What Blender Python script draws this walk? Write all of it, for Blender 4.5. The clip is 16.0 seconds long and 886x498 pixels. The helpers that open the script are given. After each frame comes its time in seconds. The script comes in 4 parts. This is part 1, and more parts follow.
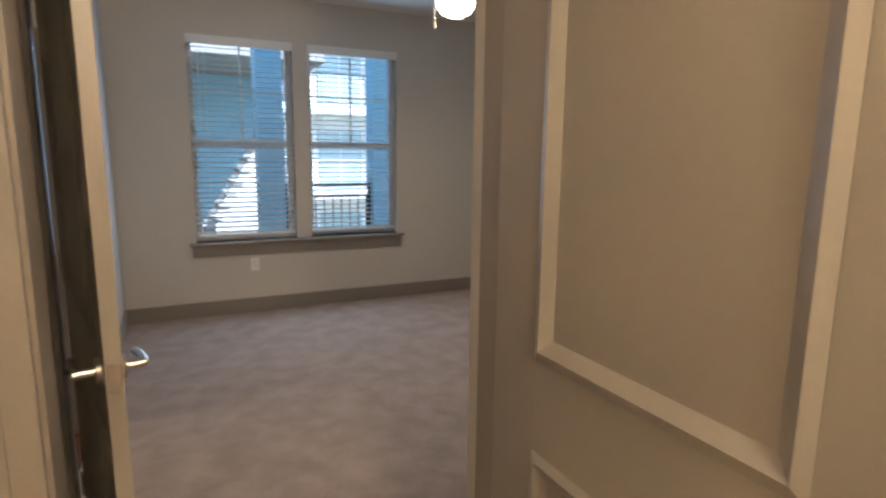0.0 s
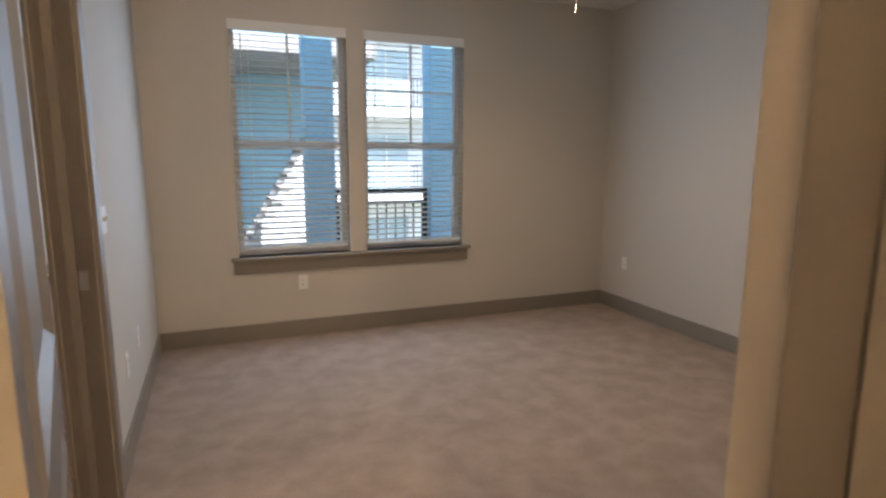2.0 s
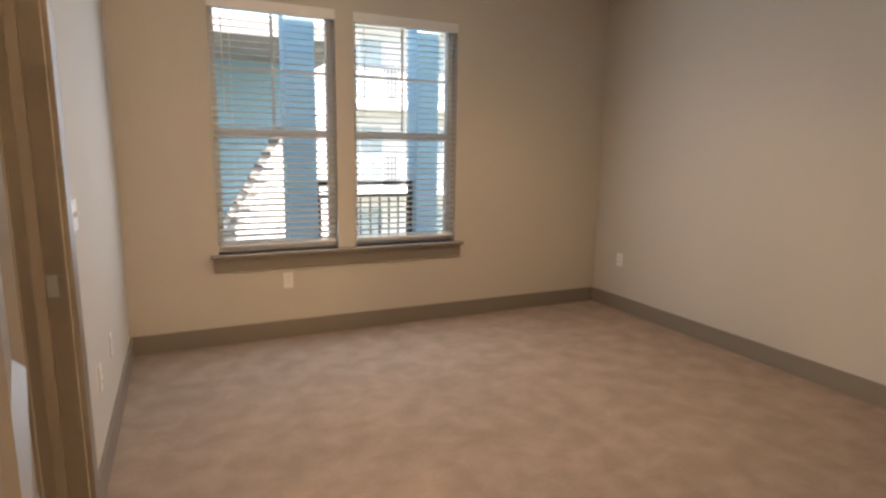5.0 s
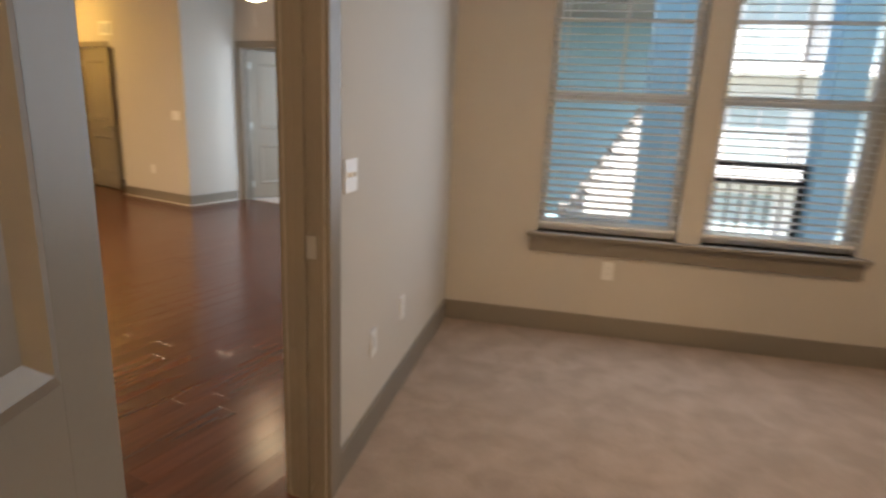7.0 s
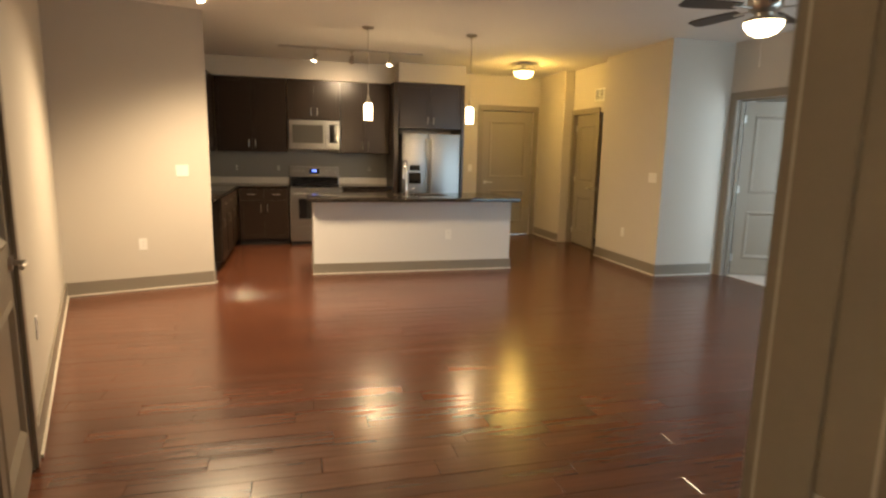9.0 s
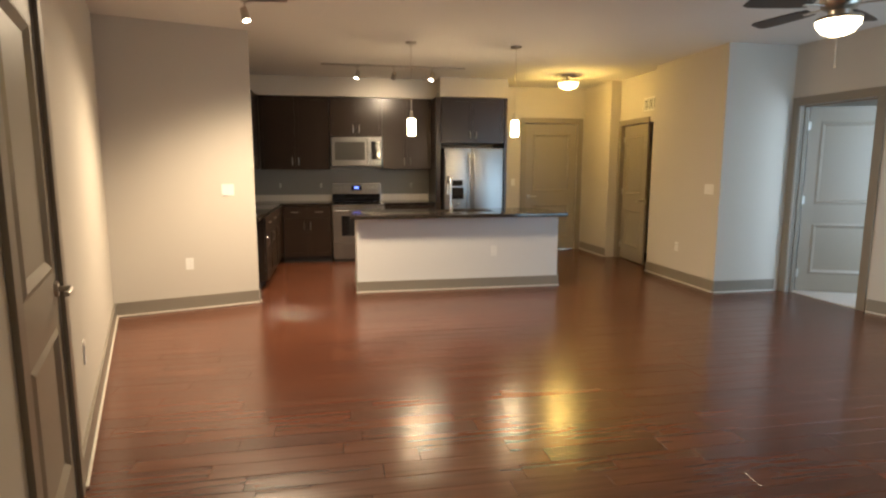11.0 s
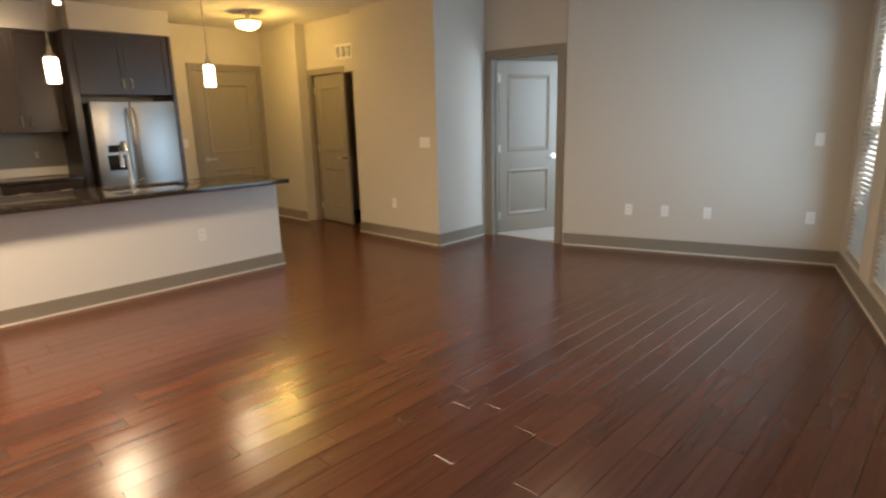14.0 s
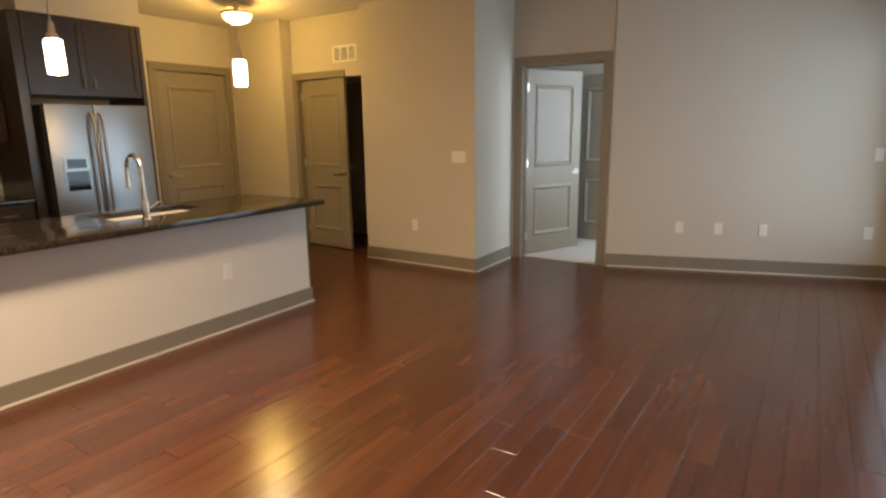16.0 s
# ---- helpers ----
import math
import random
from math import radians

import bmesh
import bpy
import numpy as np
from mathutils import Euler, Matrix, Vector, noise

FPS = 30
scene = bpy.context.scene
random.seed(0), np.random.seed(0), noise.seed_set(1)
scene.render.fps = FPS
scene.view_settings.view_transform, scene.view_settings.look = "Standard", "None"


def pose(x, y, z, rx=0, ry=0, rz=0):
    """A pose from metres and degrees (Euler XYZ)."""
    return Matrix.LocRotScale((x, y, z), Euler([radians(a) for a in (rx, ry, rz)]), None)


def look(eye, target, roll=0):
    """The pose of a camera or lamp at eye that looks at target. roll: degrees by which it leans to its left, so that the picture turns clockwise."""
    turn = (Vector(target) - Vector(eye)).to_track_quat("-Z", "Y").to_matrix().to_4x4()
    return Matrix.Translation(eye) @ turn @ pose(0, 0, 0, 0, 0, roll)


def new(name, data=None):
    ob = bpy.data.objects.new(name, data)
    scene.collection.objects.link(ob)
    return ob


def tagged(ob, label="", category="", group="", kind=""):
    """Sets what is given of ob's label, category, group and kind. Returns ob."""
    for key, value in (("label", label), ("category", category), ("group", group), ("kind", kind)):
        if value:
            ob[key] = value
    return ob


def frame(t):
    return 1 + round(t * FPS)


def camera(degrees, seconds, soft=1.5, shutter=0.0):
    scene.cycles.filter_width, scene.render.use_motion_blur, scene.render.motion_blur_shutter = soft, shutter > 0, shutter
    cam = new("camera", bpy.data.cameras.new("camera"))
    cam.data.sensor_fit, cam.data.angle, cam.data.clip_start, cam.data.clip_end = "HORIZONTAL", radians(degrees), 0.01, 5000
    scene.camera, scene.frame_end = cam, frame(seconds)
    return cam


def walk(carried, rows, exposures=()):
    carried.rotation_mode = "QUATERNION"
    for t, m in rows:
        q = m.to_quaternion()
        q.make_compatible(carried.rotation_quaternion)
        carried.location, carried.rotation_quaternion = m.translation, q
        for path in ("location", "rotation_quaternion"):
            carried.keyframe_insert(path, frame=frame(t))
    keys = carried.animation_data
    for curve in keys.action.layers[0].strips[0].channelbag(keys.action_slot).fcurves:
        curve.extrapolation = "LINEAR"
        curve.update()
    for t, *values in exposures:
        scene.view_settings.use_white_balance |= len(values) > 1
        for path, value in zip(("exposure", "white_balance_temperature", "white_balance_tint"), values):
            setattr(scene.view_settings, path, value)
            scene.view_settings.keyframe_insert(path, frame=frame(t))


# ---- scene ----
cam = camera(76.30, 16.0, soft=2.4, shutter=0.5)
PATH = [
    (0, 0.369, -0.214, 1.435, 80.46, -0.63, -26.08),
    (0.5, 0.388, -0.165, 1.437, 81.51, -0.88, -21.23),
    (1, 0.392, 0.030, 1.422, 81.85, -0.72, -19.65),
    (1.5, 0.403, 0.306, 1.404, 81.49, -0.22, -20.30),
    (2, 0.444, 0.546, 1.411, 80.80, -0.17, -21.92),
    (2.5, 0.432, 0.716, 1.420, 80.82, -0.18, -25.26),
    (3, 0.370, 0.770, 1.427, 82.82, -0.28, -27.91),
    (5.5, 0.358, 0.828, 1.400, 77.95, -1.06, -22.02),
    (6, 0.537, 0.855, 1.402, 75.49, -0.94, -11.26),
    (6.5, 0.685, 1.077, 1.394, 75.03, -1.78, 0.11),
    (7, 0.728, 1.405, 1.385, 76.16, -2.51, 12.42),
    (7.5, 0.730, 1.680, 1.382, 77.27, -2.37, 26.38),
    (8, 0.651, 1.977, 1.395, 78.80, -2.55, 37.98),
    (8.5, 0.446, 2.205, 1.398, 79.62, -1.95, 49.33),
    (9, 0.249, 2.282, 1.393, 80.47, -1.15, 58.56),
    (11.5, 0.030, 2.301, 1.396, 81.90, -0.07, 62.35),
    (12, -0.045, 2.292, 1.402, 80.15, 0.16, 56.84),
    (12.5, -0.216, 2.322, 1.416, 78.01, 0.34, 49.35),
    (13, -0.470, 2.334, 1.432, 77.29, 0.76, 40.85),
    (13.5, -0.810, 2.339, 1.441, 77.00, 1.07, 33.18),
    (14, -1.195, 2.322, 1.442, 76.81, 1.40, 26.50),
    (14.5, -1.594, 2.372, 1.430, 76.77, 1.46, 21.62),
    (15, -2.000, 2.388, 1.433, 77.47, 1.48, 19.20),
    (15.5, -2.412, 2.391, 1.439, 77.77, 0.97, 16.78),
    (16, -2.834, 2.457, 1.436, 78.03, 0.77, 15.99),
]

EXPOSURES = [
    (0.0, 1.2, 5350, 12), (1.0, 1.22, 5350, 13), (1.5, 1.24, 5500, 14), (2.0, 1.38, 6050, 16), (2.5, 1.5, 6400, 17), (5.5, 1.63, 7200, 20), (6.5, 1.42, 6900, 15),
    (7.2, 1.36, 7200, 20), (8.0, 1.27, 8800, 27), (9.0, 1.15, 7300, 11), (11.5, 1.17, 6400, 10), (13.0, 1.14, 6500, 11), (14.5, 1.05, 6800, 13), (16.0, 0.97, 7200, 15),
]
walk(cam, [(t, pose(x, y, z, rx, ry, rz)) for t, x, y, z, rx, ry, rz in PATH], EXPOSURES)

# ---- world and sun ----
world = bpy.data.worlds.new("sky")
scene.world = world
world.use_nodes = True
wn = world.node_tree
sky = wn.nodes.new("ShaderNodeTexSky")
sky.sky_type = "NISHITA"
sky.sun_disc = False
sky.sun_elevation, sky.sun_rotation = radians(50), radians(158)
wn.nodes["Background"].inputs["Strength"].default_value = 0.15
wn.links.new(sky.outputs[0], wn.nodes["Background"].inputs["Color"])
sun = new("sun", bpy.data.lights.new("sun", "SUN"))
sun.data.energy, sun.data.angle, sun.data.color = 5.0, radians(0.5), (1.0, 0.95, 0.88)
sun.matrix_world = look((4.0, -9.7, 12.5), (0, 0, 0))


def lamp(name, place, watts, size=0.05, colour=(1.0, 0.72, 0.42)):
    ob = new(name, bpy.data.lights.new(name, "POINT"))
    ob.data.energy, ob.data.shadow_soft_size, ob.data.color = watts, size, colour
    ob.location = place
    return ob


def spot(name, place, target, watts, cone=70, colour=(1.0, 0.78, 0.52), size=0.06):
    ob = new(name, bpy.data.lights.new(name, "SPOT"))
    ob.data.energy, ob.data.spot_size, ob.data.spot_blend, ob.data.shadow_soft_size, ob.data.color = watts, radians(cone), 0.9, size, colour
    ob.matrix_world = look(place, target)
    return ob


def window_light(name, place, target, wide, high, watts, colour=(0.62, 0.80, 1.0)):
    ob = new(name, bpy.data.lights.new(name, "AREA"))
    ob.data.shape, ob.data.size, ob.data.size_y, ob.data.energy, ob.data.color = "RECTANGLE", wide, high, watts, colour
    ob.matrix_world = look(place, target)
    return ob


WARM, AMBER = (1.0, 0.71, 0.41), (1.0, 0.63, 0.15)
spot("bedroom_fan_lamp", (2.19, 3.34, 2.32), (2.19, 3.34, 0), 22, 174, WARM)
spot("living_fan_lamp", (-2.20, 6.47, 2.21), (-2.20, 6.47, 0), 5.5, 172, WARM)
lamp("pendant_lamp", (-5.71, 4.97, 1.66), 7, 0.05, WARM)
lamp("pendant_lamp", (-5.36, 6.10, 1.66), 7, 0.05, WARM)
lamp("hall_lamp", (-6.56, 7.84, 2.50), 21, 0.10, AMBER)
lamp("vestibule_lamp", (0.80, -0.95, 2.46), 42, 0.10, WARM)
window_light("bedroom_window_sky", (1.5, 4.93, 1.55), (1.5, 0, 1.0), 1.8, 1.6, 11)
shine = window_light("living_window_sky", (-0.28, 7.45, 1.3), (-6, 7.45, 1.1), 1.75, 2.1, 14.5, (0.50, 0.76, 1.0))
shine.data.spread = radians(142)

# ---- materials ----


def nodes(name):
    m = bpy.data.materials.new(name)
    m.use_nodes = True
    return m, m.node_tree, m.node_tree.nodes["Principled BSDF"]


def surface(name, colour, rough=0.6, metal=0.0, fine=80.0, coarse=2.0, vary=0.10, bump=0.05, gloss=0.5, stretch=(1, 1, 1)):
    """Plain paint, metal or plastic with grain at two scales."""
    m, tree, bsdf = nodes(name)
    co = tree.nodes.new("ShaderNodeTexCoord")
    mp = tree.nodes.new("ShaderNodeMapping")
    mp.inputs["Scale"].default_value = stretch
    tree.links.new(co.outputs["Object"], mp.inputs["Vector"])
    a, b = tree.nodes.new("ShaderNodeTexNoise"), tree.nodes.new("ShaderNodeTexNoise")
    a.inputs["Scale"].default_value, b.inputs["Scale"].default_value = coarse, fine
    a.inputs["Detail"].default_value, b.inputs["Detail"].default_value = 4, 3
    for n in (a, b):
        tree.links.new(mp.outputs[0], n.inputs["Vector"])
    mix = tree.nodes.new("ShaderNodeMix")
    mix.data_type = "RGBA"
    mix.inputs["A"].default_value = (*[c * (1 - vary) for c in colour], 1)
    mix.inputs["B"].default_value = (*[min(1, c * (1 + vary)) for c in colour], 1)
    half = tree.nodes.new("ShaderNodeMath")
    half.operation = "MULTIPLY_ADD"
    half.inputs[1].default_value = 0.5
    scaled = tree.nodes.new("ShaderNodeMath")
    scaled.operation = "MULTIPLY"
    scaled.inputs[1].default_value = 0.5
    tree.links.new(b.outputs[0], scaled.inputs[0])
    tree.links.new(a.outputs[0], half.inputs[0])
    tree.links.new(scaled.outputs[0], half.inputs[2])
    tree.links.new(half.outputs[0], mix.inputs["Factor"])
    tree.links.new(mix.outputs["Result"], bsdf.inputs["Base Color"])
    bsdf.inputs["Roughness"].default_value, bsdf.inputs["Metallic"].default_value = rough, metal
    bsdf.inputs["Specular IOR Level"].default_value = gloss
    if bump:
        bp = tree.nodes.new("ShaderNodeBump")
        bp.inputs["Strength"].default_value, bp.inputs["Distance"].default_value = bump, 0.01
        tree.links.new(b.outputs[0], bp.inputs["Height"])
        tree.links.new(bp.outputs[0], bsdf.inputs["Normal"])
    return m


def carpet():
    m, tree, bsdf = nodes("carpet")
    co = tree.nodes.new("ShaderNodeTexCoord")
    tread, tufts = tree.nodes.new("ShaderNodeTexNoise"), tree.nodes.new("ShaderNodeTexNoise")
    tread.inputs["Scale"].default_value, tread.inputs["Detail"].default_value, tread.inputs["Distortion"].default_value = 6.0, 8, 0.25
    tufts.inputs["Scale"].default_value, tufts.inputs["Detail"].default_value = 260, 3
    ramp = tree.nodes.new("ShaderNodeValToRGB")
    ramp.color_ramp.elements[0].position, ramp.color_ramp.elements[1].position = 0.36, 0.66
    ramp.color_ramp.elements[0].color, ramp.color_ramp.elements[1].color = (0.318, 0.248, 0.198, 1), (0.395, 0.308, 0.247, 1)
    ramp2 = tree.nodes.new("ShaderNodeValToRGB")
    ramp2.color_ramp.elements[0].position, ramp2.color_ramp.elements[1].position = 0.3, 0.7
    ramp2.color_ramp.elements[0].color, ramp2.color_ramp.elements[1].color = (0.85, 0.85, 0.85, 1), (1.09, 1.09, 1.09, 1)
    mul = tree.nodes.new("ShaderNodeMix")
    mul.data_type, mul.blend_type = "RGBA", "MULTIPLY"
    mul.inputs["Factor"].default_value = 1
    for n in (tread, tufts):
        tree.links.new(co.outputs["Object"], n.inputs["Vector"])
    tree.links.new(tread.outputs[0], ramp.inputs[0])
    tree.links.new(tufts.outputs[0], ramp2.inputs[0])
    tree.links.new(ramp.outputs[0], mul.inputs["A"])
    tree.links.new(ramp2.outputs[0], mul.inputs["B"])
    tree.links.new(mul.outputs["Result"], bsdf.inputs["Base Color"])
    bp = tree.nodes.new("ShaderNodeBump")
    bp.inputs["Strength"].default_value, bp.inputs["Distance"].default_value = 0.4, 0.006
    tree.links.new(tufts.outputs[0], bp.inputs["Height"])
    tree.links.new(bp.outputs[0], bsdf.inputs["Normal"])
    bsdf.inputs["Roughness"].default_value = 1.0
    bsdf.inputs["Specular IOR Level"].default_value = 0.1
    return m


def plank_wood(name, per_island):
    """Hand-scraped, red-brown, glossy floor boards; each one its own shade."""
    m, tree, bsdf = nodes(name)
    if per_island:
        rnd = tree.nodes.new("ShaderNodeNewGeometry").outputs["Random Per Island"]
    else:
        rnd = tree.nodes.new("ShaderNodeObjectInfo").outputs["Random"]
    co = tree.nodes.new("ShaderNodeNewGeometry").outputs["Position"]
    turn = tree.nodes.new("ShaderNodeVectorRotate")
    turn.rotation_type = "Z_AXIS"
    turn.inputs["Angle"].default_value = radians(17)
    tree.links.new(co, turn.inputs["Vector"])
    mp = tree.nodes.new("ShaderNodeMapping")
    mp.inputs["Scale"].default_value = (26, 1.6, 1)
    tree.links.new(turn.outputs[0], mp.inputs["Vector"])
    shift = tree.nodes.new("ShaderNodeVectorMath")
    shift.operation = "ADD"
    spread = tree.nodes.new("ShaderNodeMath")
    spread.operation = "MULTIPLY"
    spread.inputs[1].default_value = 37.0
    tree.links.new(rnd, spread.inputs[0])
    tree.links.new(mp.outputs[0], shift.inputs[0])
    tree.links.new(spread.outputs[0], shift.inputs[1])
    grain = tree.nodes.new("ShaderNodeTexNoise")
    grain.inputs["Scale"].default_value, grain.inputs["Detail"].default_value, grain.inputs["Distortion"].default_value = 1.0, 6, 0.8
    tree.links.new(shift.outputs[0], grain.inputs["Vector"])
    tone = tree.nodes.new("ShaderNodeValToRGB")
    e = tone.color_ramp.elements
    e[0].position, e[0].color = 0.0, (0.086, 0.030, 0.016, 1)
    e[1].position, e[1].color = 1.0, (0.128, 0.045, 0.023, 1)
    mid = e.new(0.5)
    mid.color = (0.108, 0.038, 0.019, 1)
    tree.links.new(rnd, tone.inputs[0])
    dark = tree.nodes.new("ShaderNodeValToRGB")
    dark.color_ramp.elements[0].position, dark.color_ramp.elements[0].color = 0.26, (0.76, 0.73, 0.70, 1)
    dark.color_ramp.elements[1].position, dark.color_ramp.elements[1].color = 0.62, (1.10, 1.06, 1.03, 1)
    tree.links.new(grain.outputs[0], dark.inputs[0])
    mul = tree.nodes.new("ShaderNodeMix")
    mul.data_type, mul.blend_type = "RGBA", "MULTIPLY"
    mul.inputs["Factor"].default_value = 1
    tree.links.new(tone.outputs[0], mul.inputs["A"])
    tree.links.new(dark.outputs[0], mul.inputs["B"])
    tree.links.new(mul.outputs["Result"], bsdf.inputs["Base Color"])
    wave = tree.nodes.new("ShaderNodeTexNoise")
    wave.inputs["Scale"].default_value = 0.35
    wave.inputs["Detail"].default_value = 2
    tree.links.new(shift.outputs[0], wave.inputs["Vector"])
    bp = tree.nodes.new("ShaderNodeBump")
    bp.inputs["Strength"].default_value, bp.inputs["Distance"].default_value = 0.6, 0.004
    tree.links.new(wave.outputs[0], bp.inputs["Height"])
    tree.links.new(bp.outputs[0], bsdf.inputs["Normal"])
    rough = tree.nodes.new("ShaderNodeMapRange")
    rough.inputs["To Min"].default_value, rough.inputs["To Max"].default_value = 0.18, 0.27
    tree.links.new(grain.outputs[0], rough.inputs["Value"])
    tree.links.new(rough.outputs[0], bsdf.inputs["Roughness"])
    bsdf.inputs["Specular IOR Level"].default_value = 0.75
    return m


def granite():
    m, tree, bsdf = nodes("dark_granite")
    co = tree.nodes.new("ShaderNodeTexCoord")
    v = tree.nodes.new("ShaderNodeTexVoronoi")
    v.inputs["Scale"].default_value = 160
    tree.links.new(co.outputs["Object"], v.inputs["Vector"])
    r = tree.nodes.new("ShaderNodeValToRGB")
    r.color_ramp.elements[0].color, r.color_ramp.elements[1].color = (0.012, 0.010, 0.009, 1), (0.10, 0.075, 0.055, 1)
    r.color_ramp.elements[0].position, r.color_ramp.elements[1].position = 0.55, 0.95
    tree.links.new(v.outputs["Color"], r.inputs[0])
    tree.links.new(r.outputs[0], bsdf.inputs["Base Color"])
    bsdf.inputs["Roughness"].default_value = 0.10
    return m


def glowing(name, colour, strength):
    m, tree, bsdf = nodes(name)
    bsdf.inputs["Base Color"].default_value = (0.9, 0.88, 0.82, 1)
    bsdf.inputs["Emission Color"].default_value = (*colour, 1)
    bsdf.inputs["Emission Strength"].default_value = strength
    bsdf.inputs["Roughness"].default_value = 0.3
    return m


def slat_vinyl():
    """Thin white vinyl that lets some light through."""
    m = surface("blind_slat", (0.82, 0.82, 0.80), 0.5, vary=0.03, bump=0.0)
    tree = m.node_tree
    thin, mix = tree.nodes.new("ShaderNodeBsdfTranslucent"), tree.nodes.new("ShaderNodeMixShader")
    thin.inputs["Color"].default_value = (0.84, 0.87, 0.88, 1)
    mix.inputs[0].default_value = 0.6
    tree.links.new(tree.nodes["Principled BSDF"].outputs[0], mix.inputs[1])
    tree.links.new(thin.outputs[0], mix.inputs[2])
    tree.links.new(mix.outputs[0], tree.nodes["Material Output"].inputs["Surface"])
    return m


def clear_glass():
    m, tree, bsdf = nodes("window_glass")
    bsdf.inputs["Transmission Weight"].default_value = 1.0
    bsdf.inputs["Roughness"].default_value = 0.0
    bsdf.inputs["IOR"].default_value = 1.05
    bsdf.inputs["Base Color"].default_value = (0.93, 0.97, 1.0, 1)
    return m


M_WALL = surface("wall_paint", (0.56, 0.52, 0.455), 0.75, fine=220, coarse=1.2, vary=0.04, bump=0.10, gloss=0.25)
M_ISLAND = surface("island_paint", (0.66, 0.65, 0.63), 0.6, fine=220, coarse=1.2, vary=0.03, bump=0.08, gloss=0.3)
M_CEIL = surface("ceiling_paint", (0.72, 0.70, 0.66), 0.9, fine=120, coarse=1.5, vary=0.03, bump=0.15, gloss=0.15)
M_TRIM = surface("taupe_trim_paint", (0.235, 0.205, 0.165), 0.42, fine=60, coarse=2, vary=0.06, bump=0.03, gloss=0.4)
M_DOOR = surface("taupe_door_paint", (0.27, 0.24, 0.195), 0.40, fine=70, coarse=1.6, vary=0.05, bump=0.03, gloss=0.45)
M_CARPET = carpet()
M_CARPET_PALE = surface("pale_carpet", (0.55, 0.52, 0.48), 1.0, fine=240, coarse=3, vary=0.10, bump=0.4, gloss=0.1)
M_PLANK, M_PLANKS = plank_wood("floor_board", False), plank_wood("floor_boards", True)
M_SUB = surface("subfloor", (0.03, 0.015, 0.008), 0.9, vary=0.2)
M_WHITE = surface("white_plastic", (0.78, 0.77, 0.73), 0.35, vary=0.02, bump=0.0)
M_VINYL = surface("white_vinyl", (0.76, 0.76, 0.74), 0.4, vary=0.03, bump=0.01)
M_SLAT = slat_vinyl()
M_SHOE = surface("cream_shoe_moulding", (0.62, 0.58, 0.50), 0.5, vary=0.05, bump=0.0)
M_STEEL = surface("brushed_steel", (0.34, 0.34, 0.335), 0.32, 1.0, fine=30, coarse=2, vary=0.08, bump=0.02, stretch=(1, 1, 40))
M_NICKEL = surface("satin_nickel", (0.55, 0.52, 0.47), 0.28, 1.0, vary=0.05, bump=0.0)
M_CHROME = surface("chrome", (0.75, 0.75, 0.74), 0.08, 1.0, vary=0.03, bump=0.0)
M_BLACK = surface("black_glass", (0.012, 0.012, 0.014), 0.06, vary=0.1, bump=0.0)
M_GREYGLASS = surface("grey_oven_glass", (0.10, 0.095, 0.085), 0.12, vary=0.1, bump=0.0)
M_DARKPL = surface("dark_plastic", (0.04, 0.04, 0.045), 0.4, vary=0.1, bump=0.0)
M_CAB = surface("espresso_wood", (0.030, 0.018, 0.012), 0.30, fine=14, coarse=1.5, vary=0.35, bump=0.04, stretch=(6, 6, 0.7))
M_GRANITE = granite()
M_SPLASH = surface("backsplash_paint", (0.26, 0.255, 0.235), 0.5, vary=0.05, bump=0.03)
M_STONE = surface("pale_upstand", (0.62, 0.58, 0.52), 0.3, vary=0.08)
M_GLASS = clear_glass()
M_BULB = glowing("lit_frosted_glass", (1.0, 0.80, 0.50), 9.0)
M_BULB_HALL = glowing("lit_amber_glass", (1.0, 0.72, 0.28), 7.0)
M_SPOTLIT = glowing("lit_spot_lens", (1.0, 0.82, 0.58), 9.0)
M_DISPLAY = glowing("blue_display", (0.05, 0.15, 1.0), 2.0)
M_BLADE = surface("dark_fan_blade", (0.035, 0.022, 0.016), 0.45, fine=20, coarse=3, vary=0.3, stretch=(1, 8, 1))
M_BRONZE = surface("bronze_rail", (0.035, 0.030, 0.028), 0.45, 0.3, vary=0.1)
M_STUCCO = surface("pale_stucco", (0.80, 0.82, 0.81), 0.9, fine=40, coarse=0.6, vary=0.06, bump=0.3)
# the blue of skylit shade is put into this stucco's base colour
M_STUCCO_SHADE = surface("shade_blue_stucco", (0.40, 0.66, 0.78), 0.8, fine=40, coarse=0.6, vary=0.08, bump=0.2)
M_CONCRETE = surface("concrete", (0.38, 0.37, 0.35), 0.85, fine=30, coarse=1.0, vary=0.12, bump=0.2)
M_GROUND = surface("dry_grass", (0.16, 0.15, 0.08), 0.95, fine=8, coarse=0.2, vary=0.3, bump=0.2)
M_DARKGLASS = surface("far_window_glass", (0.40, 0.52, 0.55), 0.2, vary=0.2, bump=0.0)

# ---- mesh helpers ----
KITCHEN = Matrix.Translation((-0.024, -0.026, 0)) @ Matrix.Rotation(radians(-17), 4, "Z")  # the kitchen wing stands 17 degrees askew: its y runs along the island, its -x into the kitchen


def K(v, u, z=0.0, turn=0.0):
    return KITCHEN @ pose(-v, u, z, 0, 0, turn)


def box(bm, x0, y0, z0, x1, y1, z1, bevel=0.0):
    made = bmesh.ops.create_cube(bm, size=1.0, matrix=Matrix.LocRotScale(((x0 + x1) / 2, (y0 + y1) / 2, (z0 + z1) / 2), None, (abs(x1 - x0), abs(y1 - y0), abs(z1 - z0))))
    if bevel:
        edges = list({e for v in made["verts"] for e in v.link_edges})
        bmesh.ops.bevel(bm, geom=edges, offset=bevel, segments=2, profile=0.7, affect="EDGES", clamp_overlap=True)
    return bm


